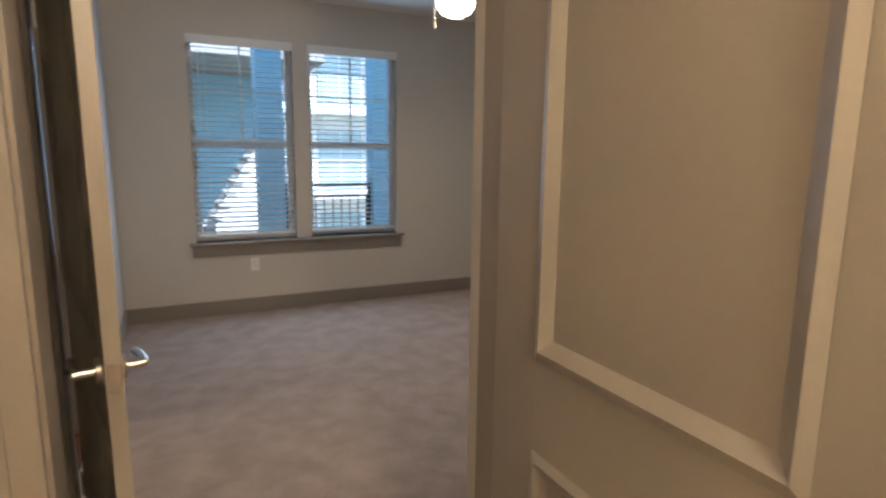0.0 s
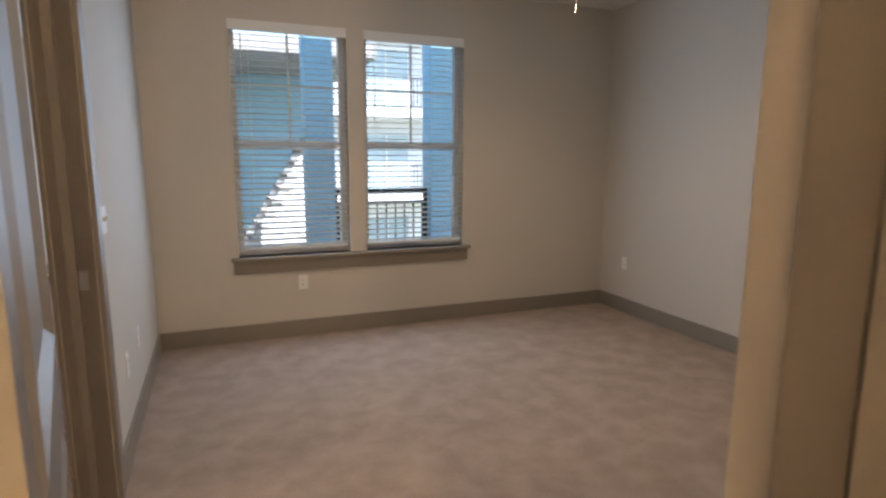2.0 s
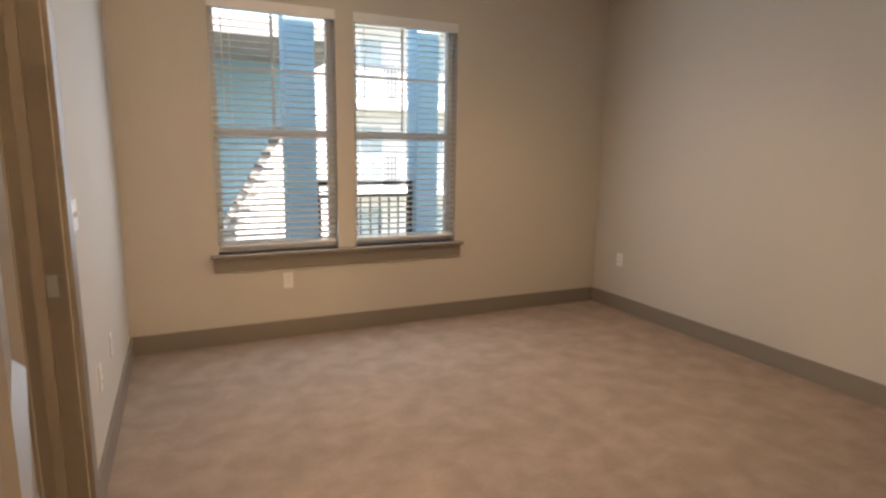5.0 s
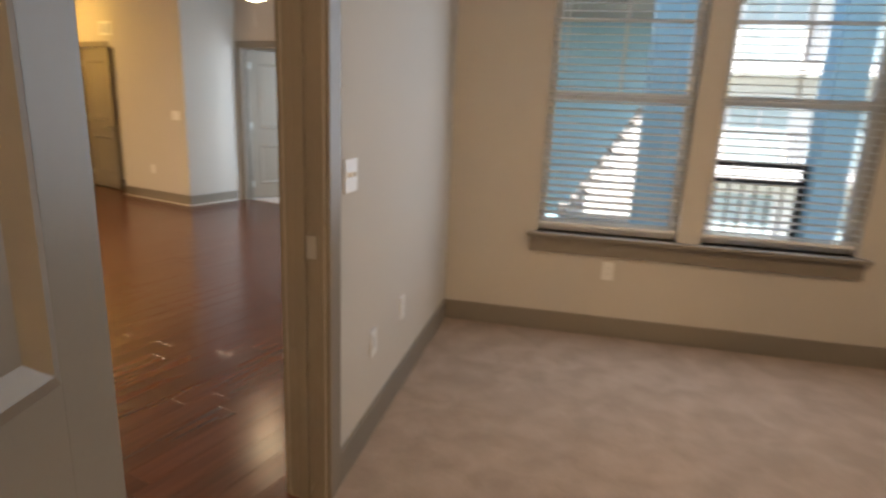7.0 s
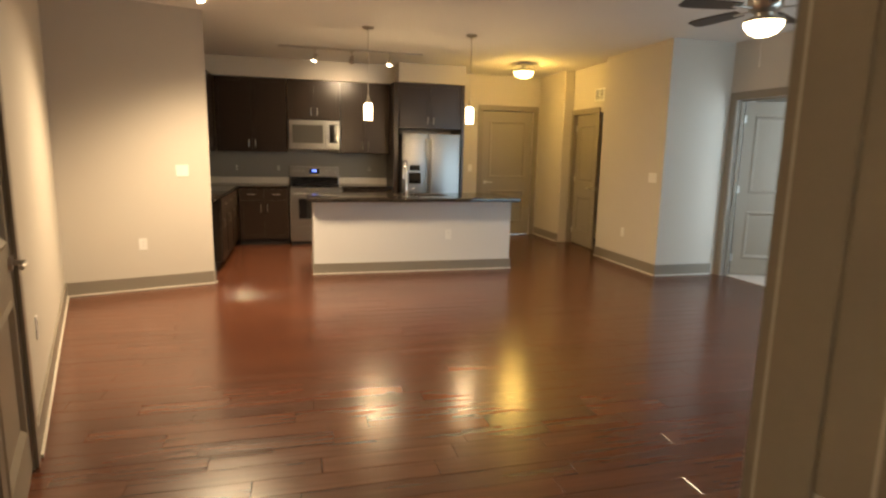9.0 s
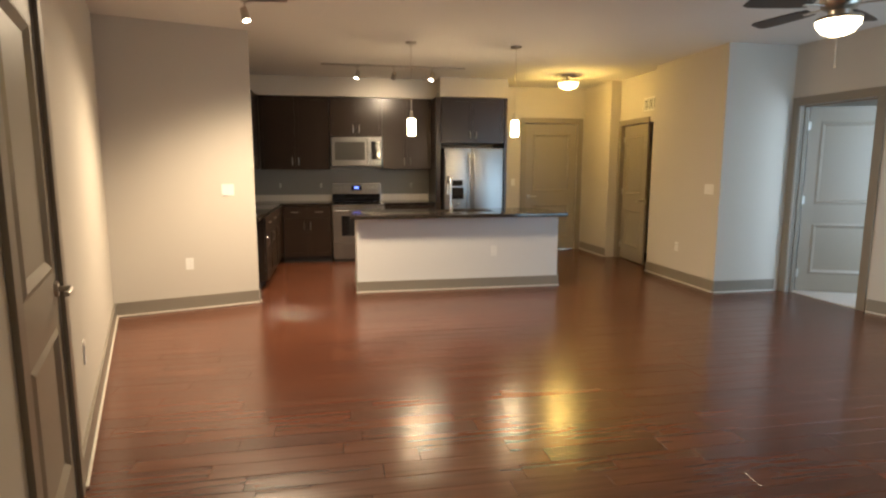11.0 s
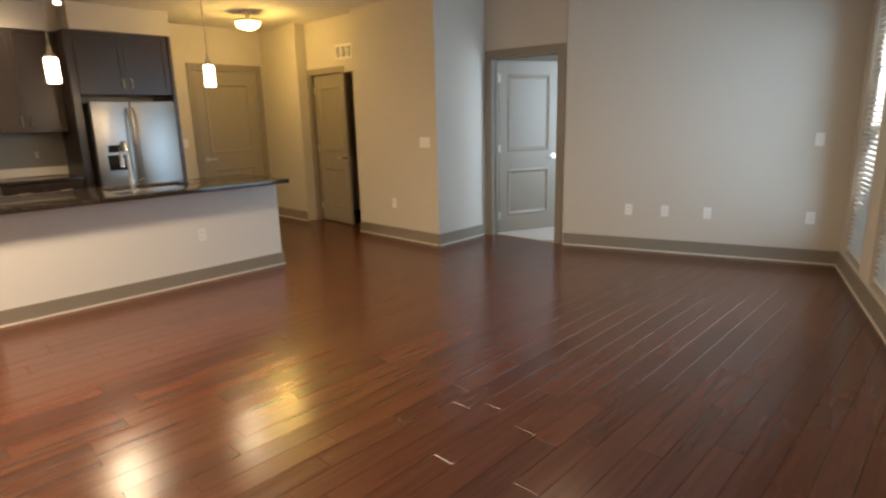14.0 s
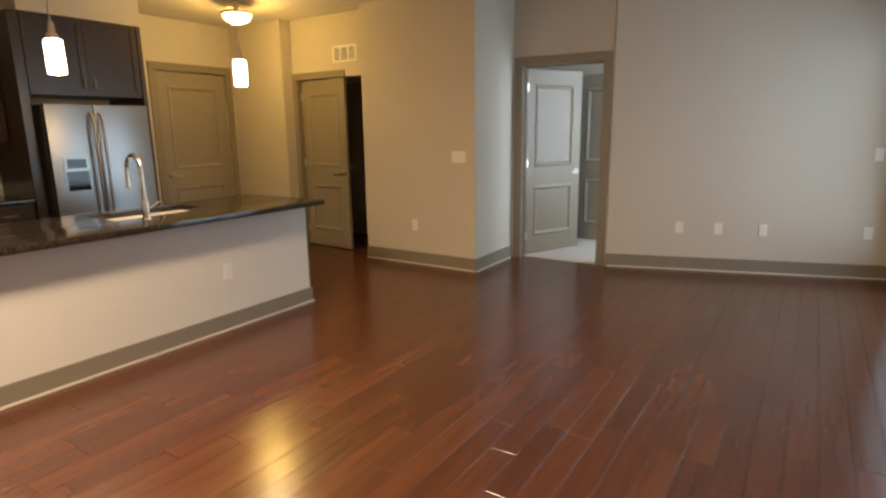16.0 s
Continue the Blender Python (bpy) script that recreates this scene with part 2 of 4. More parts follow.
def tube(bm, a, b, r, r2=None, seg=16):
    a, b = Vector(a), Vector(b)
    d = b - a
    m = Matrix.Translation((a + b) / 2) @ d.to_track_quat("Z", "Y").to_matrix().to_4x4()
    bmesh.ops.create_cone(bm, cap_ends=True, segments=seg, radius1=r, radius2=r if r2 is None else r2, depth=d.length, matrix=m)
    return bm


def lathe(bm, profile, seg=28, at=(0, 0, 0)):
    """A turned body from (radius, height) pairs about the upright through at."""
    rings = []
    for r, z in profile:
        if r < 1e-5:
            rings.append([bm.verts.new((at[0], at[1], at[2] + z))])
        else:
            rings.append([bm.verts.new((at[0] + r * math.cos(2 * math.pi * i / seg), at[1] + r * math.sin(2 * math.pi * i / seg), at[2] + z)) for i in range(seg)])
    for p, q in zip(rings, rings[1:]):
        for i in range(seg):
            j = (i + 1) % seg
            ring = [p[i % len(p)], p[j % len(p)], q[j % len(q)], q[i % len(q)]]
            ring = [v for k, v in enumerate(ring) if v not in ring[:k]]
            if len(ring) > 2:
                bm.faces.new(ring)
    bmesh.ops.recalc_face_normals(bm, faces=bm.faces)
    return bm


def bent_tube(bm, points, r, seg=10):
    """A round bar through the points."""
    pts = [Vector(p) for p in points]
    rings = []
    for i, p in enumerate(pts):
        d = (pts[min(i + 1, len(pts) - 1)] - pts[max(i - 1, 0)]).normalized()
        side = d.orthogonal().normalized() if i == 0 else (last - d * last.dot(d)).normalized()
        last = side
        up = d.cross(side)
        rings.append([bm.verts.new(p + r * (math.cos(2 * math.pi * k / seg) * side + math.sin(2 * math.pi * k / seg) * up)) for k in range(seg)])
    for p, q in zip(rings, rings[1:]):
        for k in range(seg):
            bm.faces.new((p[k], p[(k + 1) % seg], q[(k + 1) % seg], q[k]))
    bm.faces.new(rings[0][::-1])
    bm.faces.new(rings[-1])
    return bm


def mesh_of(name, bm, material, smooth=False):
    me = bpy.data.meshes.new(name)
    bm.to_mesh(me)
    bm.free()
    me.materials.append(material)
    if smooth:
        for p in me.polygons:
            p.use_smooth = True
        me.set_sharp_from_angle(angle=radians(40))
    return me


def part(name, bm, material, parent=None, label="", smooth=False, m=None):
    ob = new(name, mesh_of(name, bm, material, smooth))
    ob.parent = parent
    if m is not None:
        ob.matrix_basis = m
    if label:
        ob["label"] = label
    return ob


def thing(name, label, category, m=None, group="", kind=""):
    ob = new(name)
    ob.empty_display_size = 0.1
    if m is not None:
        ob.matrix_basis = m
    return tagged(ob, label, category, group, kind)


def structure(name, bm, material, label, category, m=None):
    return tagged(part(name, bm, material, None, "", False, m), label, category, "", "structure")


H = 2.74


def wall(name, label, length, thick, m, openings=(), material=None, high=H, low=-0.05):
    """A wall along its own x, its face towards the room at y = 0 and its body at y > 0. openings: (x0, x1, z0, z1)."""
    bm = bmesh.new()
    x = 0.0
    for x0, x1, z0, z1 in sorted(openings):
        if x0 > x:
            box(bm, x, 0, low, x0, thick, high)
        if z0 > low:
            box(bm, x0, 0, low, x1, thick, z0)
        if z1 < high:
            box(bm, x0, 0, z1, x1, thick, high)
        x = x1
    if x < length:
        box(bm, x, 0, low, length, thick, high)
    return structure(name, bm, material or M_WALL, label, "wall", m)


def baseboard(length, m, name="baseboard", shoe=True, high=0.135):
    bm = bmesh.new()
    box(bm, 0, -0.016, 0.0, length, 0.0, high, 0.004)
    b = structure(name, bm, M_TRIM, "taupe painted wooden baseboard along the wall", "baseboard", m)
    if shoe:
        bm = bmesh.new()
        box(bm, 0, -0.028, 0.0, length, -0.016, 0.016, 0.005)
        part("shoe_moulding", bm, M_SHOE, b, "thin cream shoe moulding")
    return b


def casing(name, label, wide, high, thick, m, w=0.088, both=True):
    """A door's frame: lining in the opening and flat boards round it, local as wall(); x 0 to wide is the clear opening."""
    t = thing(name, label, "door frame", m, kind="structure")
    bm = bmesh.new()
    box(bm, -0.018, 0.003, 0, 0.0, thick - 0.003, high)
    box(bm, wide, 0.003, 0, wide + 0.018, thick - 0.003, high)
    box(bm, -0.018, 0.003, high, wide + 0.018, thick - 0.003, high + 0.018)
    part("lining", bm, M_TRIM, t)
    bm = bmesh.new()
    s = thick * 0.45
    for x0, x1 in ((0.0, 0.012), (wide - 0.012, wide)):
        box(bm, x0, s, 0, x1, s + 0.035, high)
    box(bm, 0.012, s, high - 0.012, wide - 0.012, s + 0.035, high)
    part("stop", bm, M_TRIM, t)
    for y0, y1, side in ((-0.018, 0.0, "front"), (thick, thick + 0.018, "back"))[: 2 if both else 1]:
        for x0, x1 in ((-w - 0.004, -0.004), (wide + 0.004, wide + w + 0.004)):
            bm = bmesh.new()
            box(bm, x0, y0, 0, x1, y1, high + 0.004, 0.004)
            part("casing_board", bm, M_TRIM, t)
        bm = bmesh.new()
        box(bm, -w - 0.004, y0, high + 0.004, wide + w + 0.004, y1, high + 0.004 + w, 0.004)
        part("head_board", bm, M_TRIM, t)
    return t


def lever(parent, x, z, sign, out, thick):
    """A lever handle with a round rose on one face of a leaf; out is the y direction, sign the way that the lever points."""
    y = 0.0 if out < 0 else thick
    bm = bmesh.new()
    tube(bm, (x, y, z), (x, y + out * 0.012, z), 0.032, 0.029, 24)
    rose = part("handle", bm, M_NICKEL, parent, "satin nickel lever handle", True)
    bm = bmesh.new()
    tube(bm, (x, y + out * 0.010, z), (x, y + out * 0.055, z), 0.011, None, 14)
    bent_tube(bm, [(x, y + out * 0.052, z), (x + sign * 0.03, y + out * 0.056, z), (x + sign * 0.075, y + out * 0.055, z - 0.001), (x + sign * 0.115, y + out * 0.050, z - 0.004)], 0.0095, 12)
    part("lever", bm, M_NICKEL, rose, "", True)


def door(name, label, wide, high, m, handle=True, hinges=True, grip=0.93, thick=0.036, split=0.897, st=0.115):
    """A two-panel leaf, hinged at x = 0, its faces at y = 0 and y = thick, bottom at z = 0.012."""
    t = thing(name, label, "door", m)
    z0, z1 = 0.012, high
    bm = bmesh.new()
    box(bm, 0, 0, z0, st, thick, z1, 0.002)
    box(bm, wide - st, 0, z0, wide, thick, z1, 0.002)
    box(bm, st, 0, z0, wide - st, thick, z0 + 0.20)
    box(bm, st, 0, split - 0.105, wide - st, thick, split + 0.105)
    box(bm, st, 0, z1 - 0.155, wide - st, thick, z1)
    part("leaf_frame", bm, M_DOOR, t)
    for a, b in ((z0 + 0.20, split - 0.105), (split + 0.105, z1 - 0.155)):
        bm = bmesh.new()
        box(bm, st - 0.001, 0.009, a - 0.001, wide - st + 0.001, thick - 0.009, b + 0.001)
        p = part("panel", bm, M_DOOR, t)
        for ya, yb, yc in ((0.0, 0.009, -0.008), (thick, thick - 0.009, thick + 0.008)):
            bm = bmesh.new()
            w = 0.052
            x0, x1 = st, wide - st
            outer = [(x0, a), (x1, a), (x1, b), (x0, b)]
            crest = [(x0 + 0.022, a + 0.022), (x1 - 0.022, a + 0.022), (x1 - 0.022, b - 0.022), (x0 + 0.022, b - 0.022)]
            inner = [(x0 + w, a + w), (x1 - w, a + w), (x1 - w, b - w), (x0 + w, b - w)]
            loops = [[bm.verts.new((px, y, pz)) for px, pz in loop] for loop, y in ((outer, ya), (crest, yc), (inner, yb))]
            for p0, p1 in zip(loops, loops[1:]):
                for i in range(4):
                    f = (p0[i], p0[(i + 1) % 4], p1[(i + 1) % 4], p1[i])
                    bm.faces.new(f if ya == 0 else f[::-1])
            part("moulding", bm, M_DOOR, p)
    if handle:
        lever(t, wide - 0.062, grip, -1, -1, thick)
        lever(t, wide - 0.062, grip, -1, 1, thick)
        bm = bmesh.new()
        box(bm, wide, thick / 2 - 0.012, grip - 0.04, wide + 0.002, thick / 2 + 0.012, grip + 0.03)
        part("latch_plate", bm, M_NICKEL, t, "satin nickel latch plate")
    if hinges:
        for z in (0.22, 1.05, high - 0.2):
            bm = bmesh.new()
            tube(bm, (-0.006, -0.004, z - 0.045), (-0.006, -0.004, z + 0.045), 0.007, None, 10)
            box(bm, -0.006, -0.0025, z - 0.044, 0.024, 0.0, z + 0.044)
            part("hinge", bm, M_NICKEL, t, "satin nickel hinge", True)
    return t


def plate(name, label, m, kind="outlet", wide=0.072, high=0.116):
    """A wall plate, local face at y = 0 looking to -y, its middle at z = 0."""
    t = thing(name, label, "wall outlet" if kind == "outlet" else "light switch" if kind == "switch" else "wall plate", m)
    bm = bmesh.new()
    box(bm, -wide / 2, -0.006, -high / 2, wide / 2, 0.0, high / 2, 0.003)
    part("cover", bm, M_WHITE, t)
    n = max(1, round(wide / 0.06)) if kind == "switch" else 1
    for i in range(n):
        x = (i - (n - 1) / 2) * 0.046
        if kind == "outlet":
            for z in (-0.02, 0.02):
                bm = bmesh.new()
                box(bm, x - 0.016, -0.008, z - 0.014, x + 0.016, -0.005, z + 0.014, 0.002)
                s = part("socket", bm, M_WHITE, t)
                bm = bmesh.new()
                for dx in (-0.006, 0.006):
                    box(bm, x + dx - 0.0012, -0.0086, z - 0.002, x + dx + 0.0012, -0.0078, z + 0.006)
                part("slot", bm, M_DARKPL, s)
        elif kind == "switch":
            bm = bmesh.new()
            box(bm, x - 0.005, -0.016, -0.004, x + 0.005, -0.005, 0.012, 0.002)
            part("toggle", bm, M_WHITE, t)
    return t


def pieces(parent, name, me, places):
    for m in places:
        o = new(name, me)
        o.parent = parent
        o.matrix_basis = m

# ---- the large structure ----
DOOR_H = 2.08
bm = bmesh.new()
box(bm, -0.06, -1.4, -0.06, 3.98, 5.06, 0.006)
structure("floor_bedroom", bm, M_CARPET, "beige cut-pile bedroom carpet with tread marks", "carpet")
bm = bmesh.new()
box(bm, -11.5, 0.4, -0.10, -0.02, 12.4, -0.014)
structure("subfloor", bm, M_SUB, "dark floor deck under the wooden boards", "floor")
bm = bmesh.new()
box(bm, -0.06, -1.5, H, 4.1, 5.2, H + 0.15)
structure("ceiling_bedroom", bm, M_CEIL, "plain off-white bedroom ceiling", "ceiling")
bm = bmesh.new()
box(bm, -11.5, 0.4, H, -0.062, 12.4, H + 0.15)
structure("ceiling_living", bm, M_CEIL, "plain off-white living room ceiling", "ceiling")

WEST_T = 0.14
wall("wall_bedroom_north", "greige painted bedroom wall with two windows", 4.02, 0.16, pose(0, 5.0, 0), [(0.585, 1.435, 0.66, 2.38), (1.57, 2.42, 0.66, 2.38)])
wall("wall_bedroom_east", "greige painted bedroom wall", 4.1, 0.12, pose(3.9, 5.12, 0, 0, 0, -90))
wall("wall_bedroom_west", "greige painted wall with the bedroom doorway", 6.28, WEST_T, pose(0, -1.3, 0, 0, 0, 90), [(3.375, 4.34, -0.05, DOOR_H)])
wall("wall_bedroom_south", "greige painted bedroom wall beside the vestibule", 2.815, 0.12, pose(4.02, 1.070, 0, 0, 0, 180))
wall("wall_vestibule_east", "greige painted vestibule wall along the open door", 2.40, 0.12, pose(1.085, 1.073, 0, 0, 0, -90), [(0.168, 1.078, -0.05, DOOR_H)])
wall("wall_vestibule_south", "greige painted vestibule wall", 1.6, 0.12, pose(1.5, -1.3, 0, 0, 0, 180))
wall("wall_vestibule_jamb", "greige painted wall end beside the vestibule opening", 0.135, 0.12, pose(0.002, 0.93, 0))
wall("wall_behind_leaf", "plain wall closing the opening behind the vestibule door", 1.4, 0.1, pose(2.3, 0.93, 0, 0, 0, -90))

wall("wall_living_east", "greige painted wall with tall living room windows", 3.62, 0.14, pose(-0.20, 8.62, 0, 0, 0, -90), [(0.28, 1.00, 0.17, 2.38), (1.36, 2.08, 0.17, 2.38)])
wall("wall_living_north", "greige painted living room wall", 2.65, 0.14, pose(-2.80, 8.518, 0))
wall("wall_living_south", "greige painted living room wall with a closed door", 5.95, 0.12, pose(-0.145, 1.968, 0, 0, 0, 180), [(1.66, 2.46, -0.05, DOOR_H)])
wall("wall_living_west", "greige painted wall end beside the kitchen", 1.42, 0.12, pose(-5.972, 1.87, 0, 0, 0, 90))
wall("wall_closet_inner", "plain wall closing the living room closet", 1.4, 0.1, pose(-1.4, 1.2, 0, 0, 0, 180))

wall("wall_kitchen_back", "painted kitchen wall behind the cabinets", 4.16, 0.12, K(9.75, 0.70, 0, 90))
wall("wall_kitchen_side", "painted kitchen wall behind the side run", 3.6, 0.12, K(6.5, 0.80, 0, 180))
wall("wall_entry", "warm lit wall with the entry door", 1.9, 0.14, K(9.85, 4.86, 0, 90), [(0.56, 1.48, -0.05, 2.15)])
wall("wall_hall", "warm lit hall wall", 1.015, 0.158, K(9.92, 6.46))
wall("wall_hall_door", "hall wall with an open door and a vent", 1.42, 0.12, K(8.90, 6.62), [(0.06, 1.258, -0.05, 2.05)])
wall("wall_switch", "greige painted wall with a switch plate", 1.42, 0.178, K(7.64, 6.44))
wall("wall_return", "greige wall return beside the bedroom door", 1.0, 0.12, K(6.21, 6.436, 0, 90))
wall("wall_second_bedroom", "greige wall with the open bedroom door", 1.165, 0.12, K(6.32, 7.265, 0, 5), [(0.22, 1.06, -0.05, DOOR_H)])

# second bedroom and bathroom seen through their doors
bm = bmesh.new()
box(bm, -7.4, 7.36, -0.06, -5.2, 10.9, 0.006)
box(bm, -5.2, 7.95, -0.06, -4.1, 10.9, 0.006)
structure("floor_second_bedroom", bm, M_CARPET_PALE, "pale carpet in the second bedroom", "carpet", KITCHEN)
wall("wall_room_back", "grey-white wall in the second bedroom", 3.4, 0.1, K(7.5, 8.68))
wall("wall_room_left", "grey-white wall in the second bedroom", 3.0, 0.1, K(7.35, 7.43, 0, 90))
wall("wall_room_right", "grey-white wall with the second bedroom window", 2.50, 0.1, K(4.2, 10.3, 0, -90), [(1.70, 2.35, 0.6, 2.3)])
window_light("second_window_sky", (K(4.24, 8.27) @ Vector((0, 0, 1.45))), (K(7.0, 8.1) @ Vector((0, 0, 1.0))), 0.62, 1.6, 18)
wall("wall_bath_back", "wall inside the hall bathroom", 1.9, 0.1, K(9.3, 7.645))
wall("wall_bath_left", "wall inside the hall bathroom", 1.9, 0.1, K(9.25, 6.75, 0, 90))
wall("wall_bath_right", "wall inside the hall bathroom", 1.9, 0.1, K(7.56, 8.6, 0, -90))

# ---- baseboards ----
baseboard(3.9, pose(0, 5.0, 0), shoe=False)
baseboard(3.90, pose(3.9, 4.985, 0, 0, 0, -90), shoe=False)
baseboard(1.85, pose(0, 3.136, 0, 0, 0, 90), shoe=False)
baseboard(0.86, pose(0, 1.09, 0, 0, 0, 90), shoe=False)
baseboard(2.78, pose(3.88, 1.070, 0, 0, 0, 180), shoe=False)
baseboard(3.36, pose(-0.20, 8.498, 0, 0, 0, -90))
baseboard(2.60, pose(-2.80, 8.518, 0))
baseboard(1.56, pose(-0.15, 1.968, 0, 0, 0, 180))
baseboard(3.26, pose(-2.70, 1.968, 0, 0, 0, 180))
baseboard(1.30, pose(-5.972, 1.985, 0, 0, 0, 90))
baseboard(0.12, pose(-5.972, 3.29, 0, 0, 0, 180))
baseboard(0.94, K(9.85, 6.46))
baseboard(1.43, K(7.64, 6.44))
baseboard(0.78, K(6.21, 6.43, 0, 90))
baseboard(0.44, K(9.85, 4.88, 0, 90))

baseboard(1.0, pose(1.085, -0.13, 0, 0, 0, -90), shoe=False)
baseboard(2.18, pose(0, -1.28, 0, 0, 0, 90), shoe=False)

# ---- door frames and doors ----
casing("door_frame_bedroom", "taupe painted bedroom door frame", 0.965, DOOR_H, WEST_T, pose(0, 2.075, 0, 0, 0, 90))
bm = bmesh.new()
box(bm, 0.9175, 0.030, 0.90, 0.9215, 0.062, 0.975)
strike = tagged(part("strike_plate", bm, M_NICKEL, None, "", False, pose(0, 2.12, 0, 0, 0, 90)), "satin nickel strike plate in the door jamb", "strike plate")
casing("door_frame_open_leaf", "taupe painted door frame around the open vestibule door", 0.91, DOOR_H, 0.12, pose(1.085, 0.905, 0, 0, 0, -90))
t = thing("door_frame_vestibule", "taupe painted door frame of the vestibule opening", "door frame", pose(0.137, 0.93, 0), kind="structure")
bm = bmesh.new()
box(bm, 0.0, 0.003, 0, 0.018, 0.117, H - 0.01)
part("lining", bm, M_TRIM, t)
for y0, y1 in ((-0.018, 0.0), (0.12, 0.138)):
    bm = bmesh.new()
    box(bm, -0.078, y0, 0, 0.010, y1, H - 0.01, 0.004)
    part("casing_board", bm, M_TRIM, t)
bm = bmesh.new()
box(bm, -0.066, -0.024, 0, -0.040, -0.018, H - 0.01, 0.003)
part("casing_bead", bm, M_TRIM, t)
casing("door_frame_living", "taupe painted frame of the living room closet", 0.80, DOOR_H, 0.12, pose(-1.805, 1.968, 0, 0, 0, 180))
casing("door_frame_entry", "taupe painted entry door frame", 0.92, 2.15, 0.14, K(9.85, 5.42, 0, 90))
t = thing("door_frame_hall", "taupe painted hall door frame", "door frame", K(8.84, 6.62), kind="structure")
bm = bmesh.new()
box(bm, 0.0, 0.003, 0, 0.018, 0.117, 2.05)
part("lining", bm, M_TRIM, t)
bm = bmesh.new()
box(bm, -0.062, -0.018, 0, 0.014, 0.0, 2.045, 0.004)
part("casing_board", bm, M_TRIM, t)
bm = bmesh.new()
box(bm, -0.062, -0.018, 2.045, 0.80, 0.0, 2.125, 0.004)
part("head_board", bm, M_TRIM, t)
casing("door_frame_second_bedroom", "taupe painted second bedroom door frame", 0.84, DOOR_H, 0.12, K(6.32, 7.265, 0, 5) @ pose(0.22, 0, 0))

door("bedroom_door", "taupe two-panel bedroom door standing wide open", 0.955, DOOR_H - 0.01, pose(0.030, 2.085, 0, 0, 0, -78.2), grip=0.945)
# leaf that stands open along the wall, set into a made-up opening
door("vestibule_door", "taupe two-panel door standing open along the wall", 0.906, DOOR_H - 0.003, pose(1.062, 0.903, 0, 0, 0, -90), handle=False, hinges=False, st=0.16)
door("living_closet_door", "taupe two-panel living room door, closed", 0.79, DOOR_H - 0.01, pose(-1.81, 1.968 - 0.004, 0, 0, 0, 180))
door("entry_door", "taupe two-panel entry door, closed", 0.91, 2.14, K(9.86, 6.335, 0, -90) @ pose(0, -0.036, 0), hinges=False)
door("hall_door", "taupe two-panel hall door standing in a wide opening", 0.765, 2.04, K(8.82, 6.665, 0, -4.0))
door("second_bedroom_door", "grey-taupe two-panel bedroom door standing open", 0.83, DOOR_H - 0.01, K(6.32, 7.265, 0, 5) @ pose(0.225, 0.123, 0, 0, 0, 60.5))
door("inner_room_door", "grey-taupe closet door inside the second bedroom", 0.75, DOOR_H - 0.01, K(5.98, 8.642, 0, 0))
door("bathroom_inner_door", "taupe inner door inside the hall bathroom", 0.75, DOOR_H - 0.01, K(8.22, 7.636, 0, 180))

# ---- windows and blinds ----


def window(name, label, wide, z0, z1, m, deep=0.16, muntins=True):
    """A single-hung vinyl window set in an opening; local as wall()."""
    t = thing(name, label, "window", m, kind="structure")
    y0, y1 = deep - 0.07, deep - 0.01
    bm = bmesh.new()
    for x0, x1 in ((0, 0.045), (wide - 0.045, wide)):
        box(bm, x0, y0, z0, x1, y1, z1, 0.004)
    box(bm, 0.045, y0, z0, wide - 0.045, y1, z0 + 0.05, 0.004)
    box(bm, 0.045, y0, z1 - 0.05, wide - 0.045, y1, z1, 0.004)
    frame_ob = part("window_frame", bm, M_VINYL, t)
    zm = (z0 + z1) / 2 - 0.01
    bm = bmesh.new()
    box(bm, 0.045, y0 + 0.005, zm - 0.028, wide - 0.045, y1 - 0.004, zm + 0.028, 0.004)
    part("meeting_rail", bm, M_VINYL, t)
    if muntins:
        bm = bmesh.new()
        box(bm, wide / 2 - 0.009, y0 + 0.028, zm + 0.028, wide / 2 + 0.009, y0 + 0.036, z1 - 0.05)
        part("muntin", bm, M_VINYL, t)
        bm = bmesh.new()
        zq = (zm + z1) / 2
        box(bm, 0.045, y0 + 0.0285, zq - 0.009, wide - 0.045, y0 + 0.0355, zq + 0.009)
        part("muntin", bm, M_VINYL, t)
    for a, b in ((z0 + 0.05, zm - 0.028), (zm + 0.028, z1 - 0.05)):
        bm = bmesh.new()
        box(bm, 0.045, y0 + 0.030, a, wide - 0.045, y0 + 0.034, b)
        p = part("pane", bm, M_GLASS, t, "clear window glass")
        p.visible_shadow = False
    return t


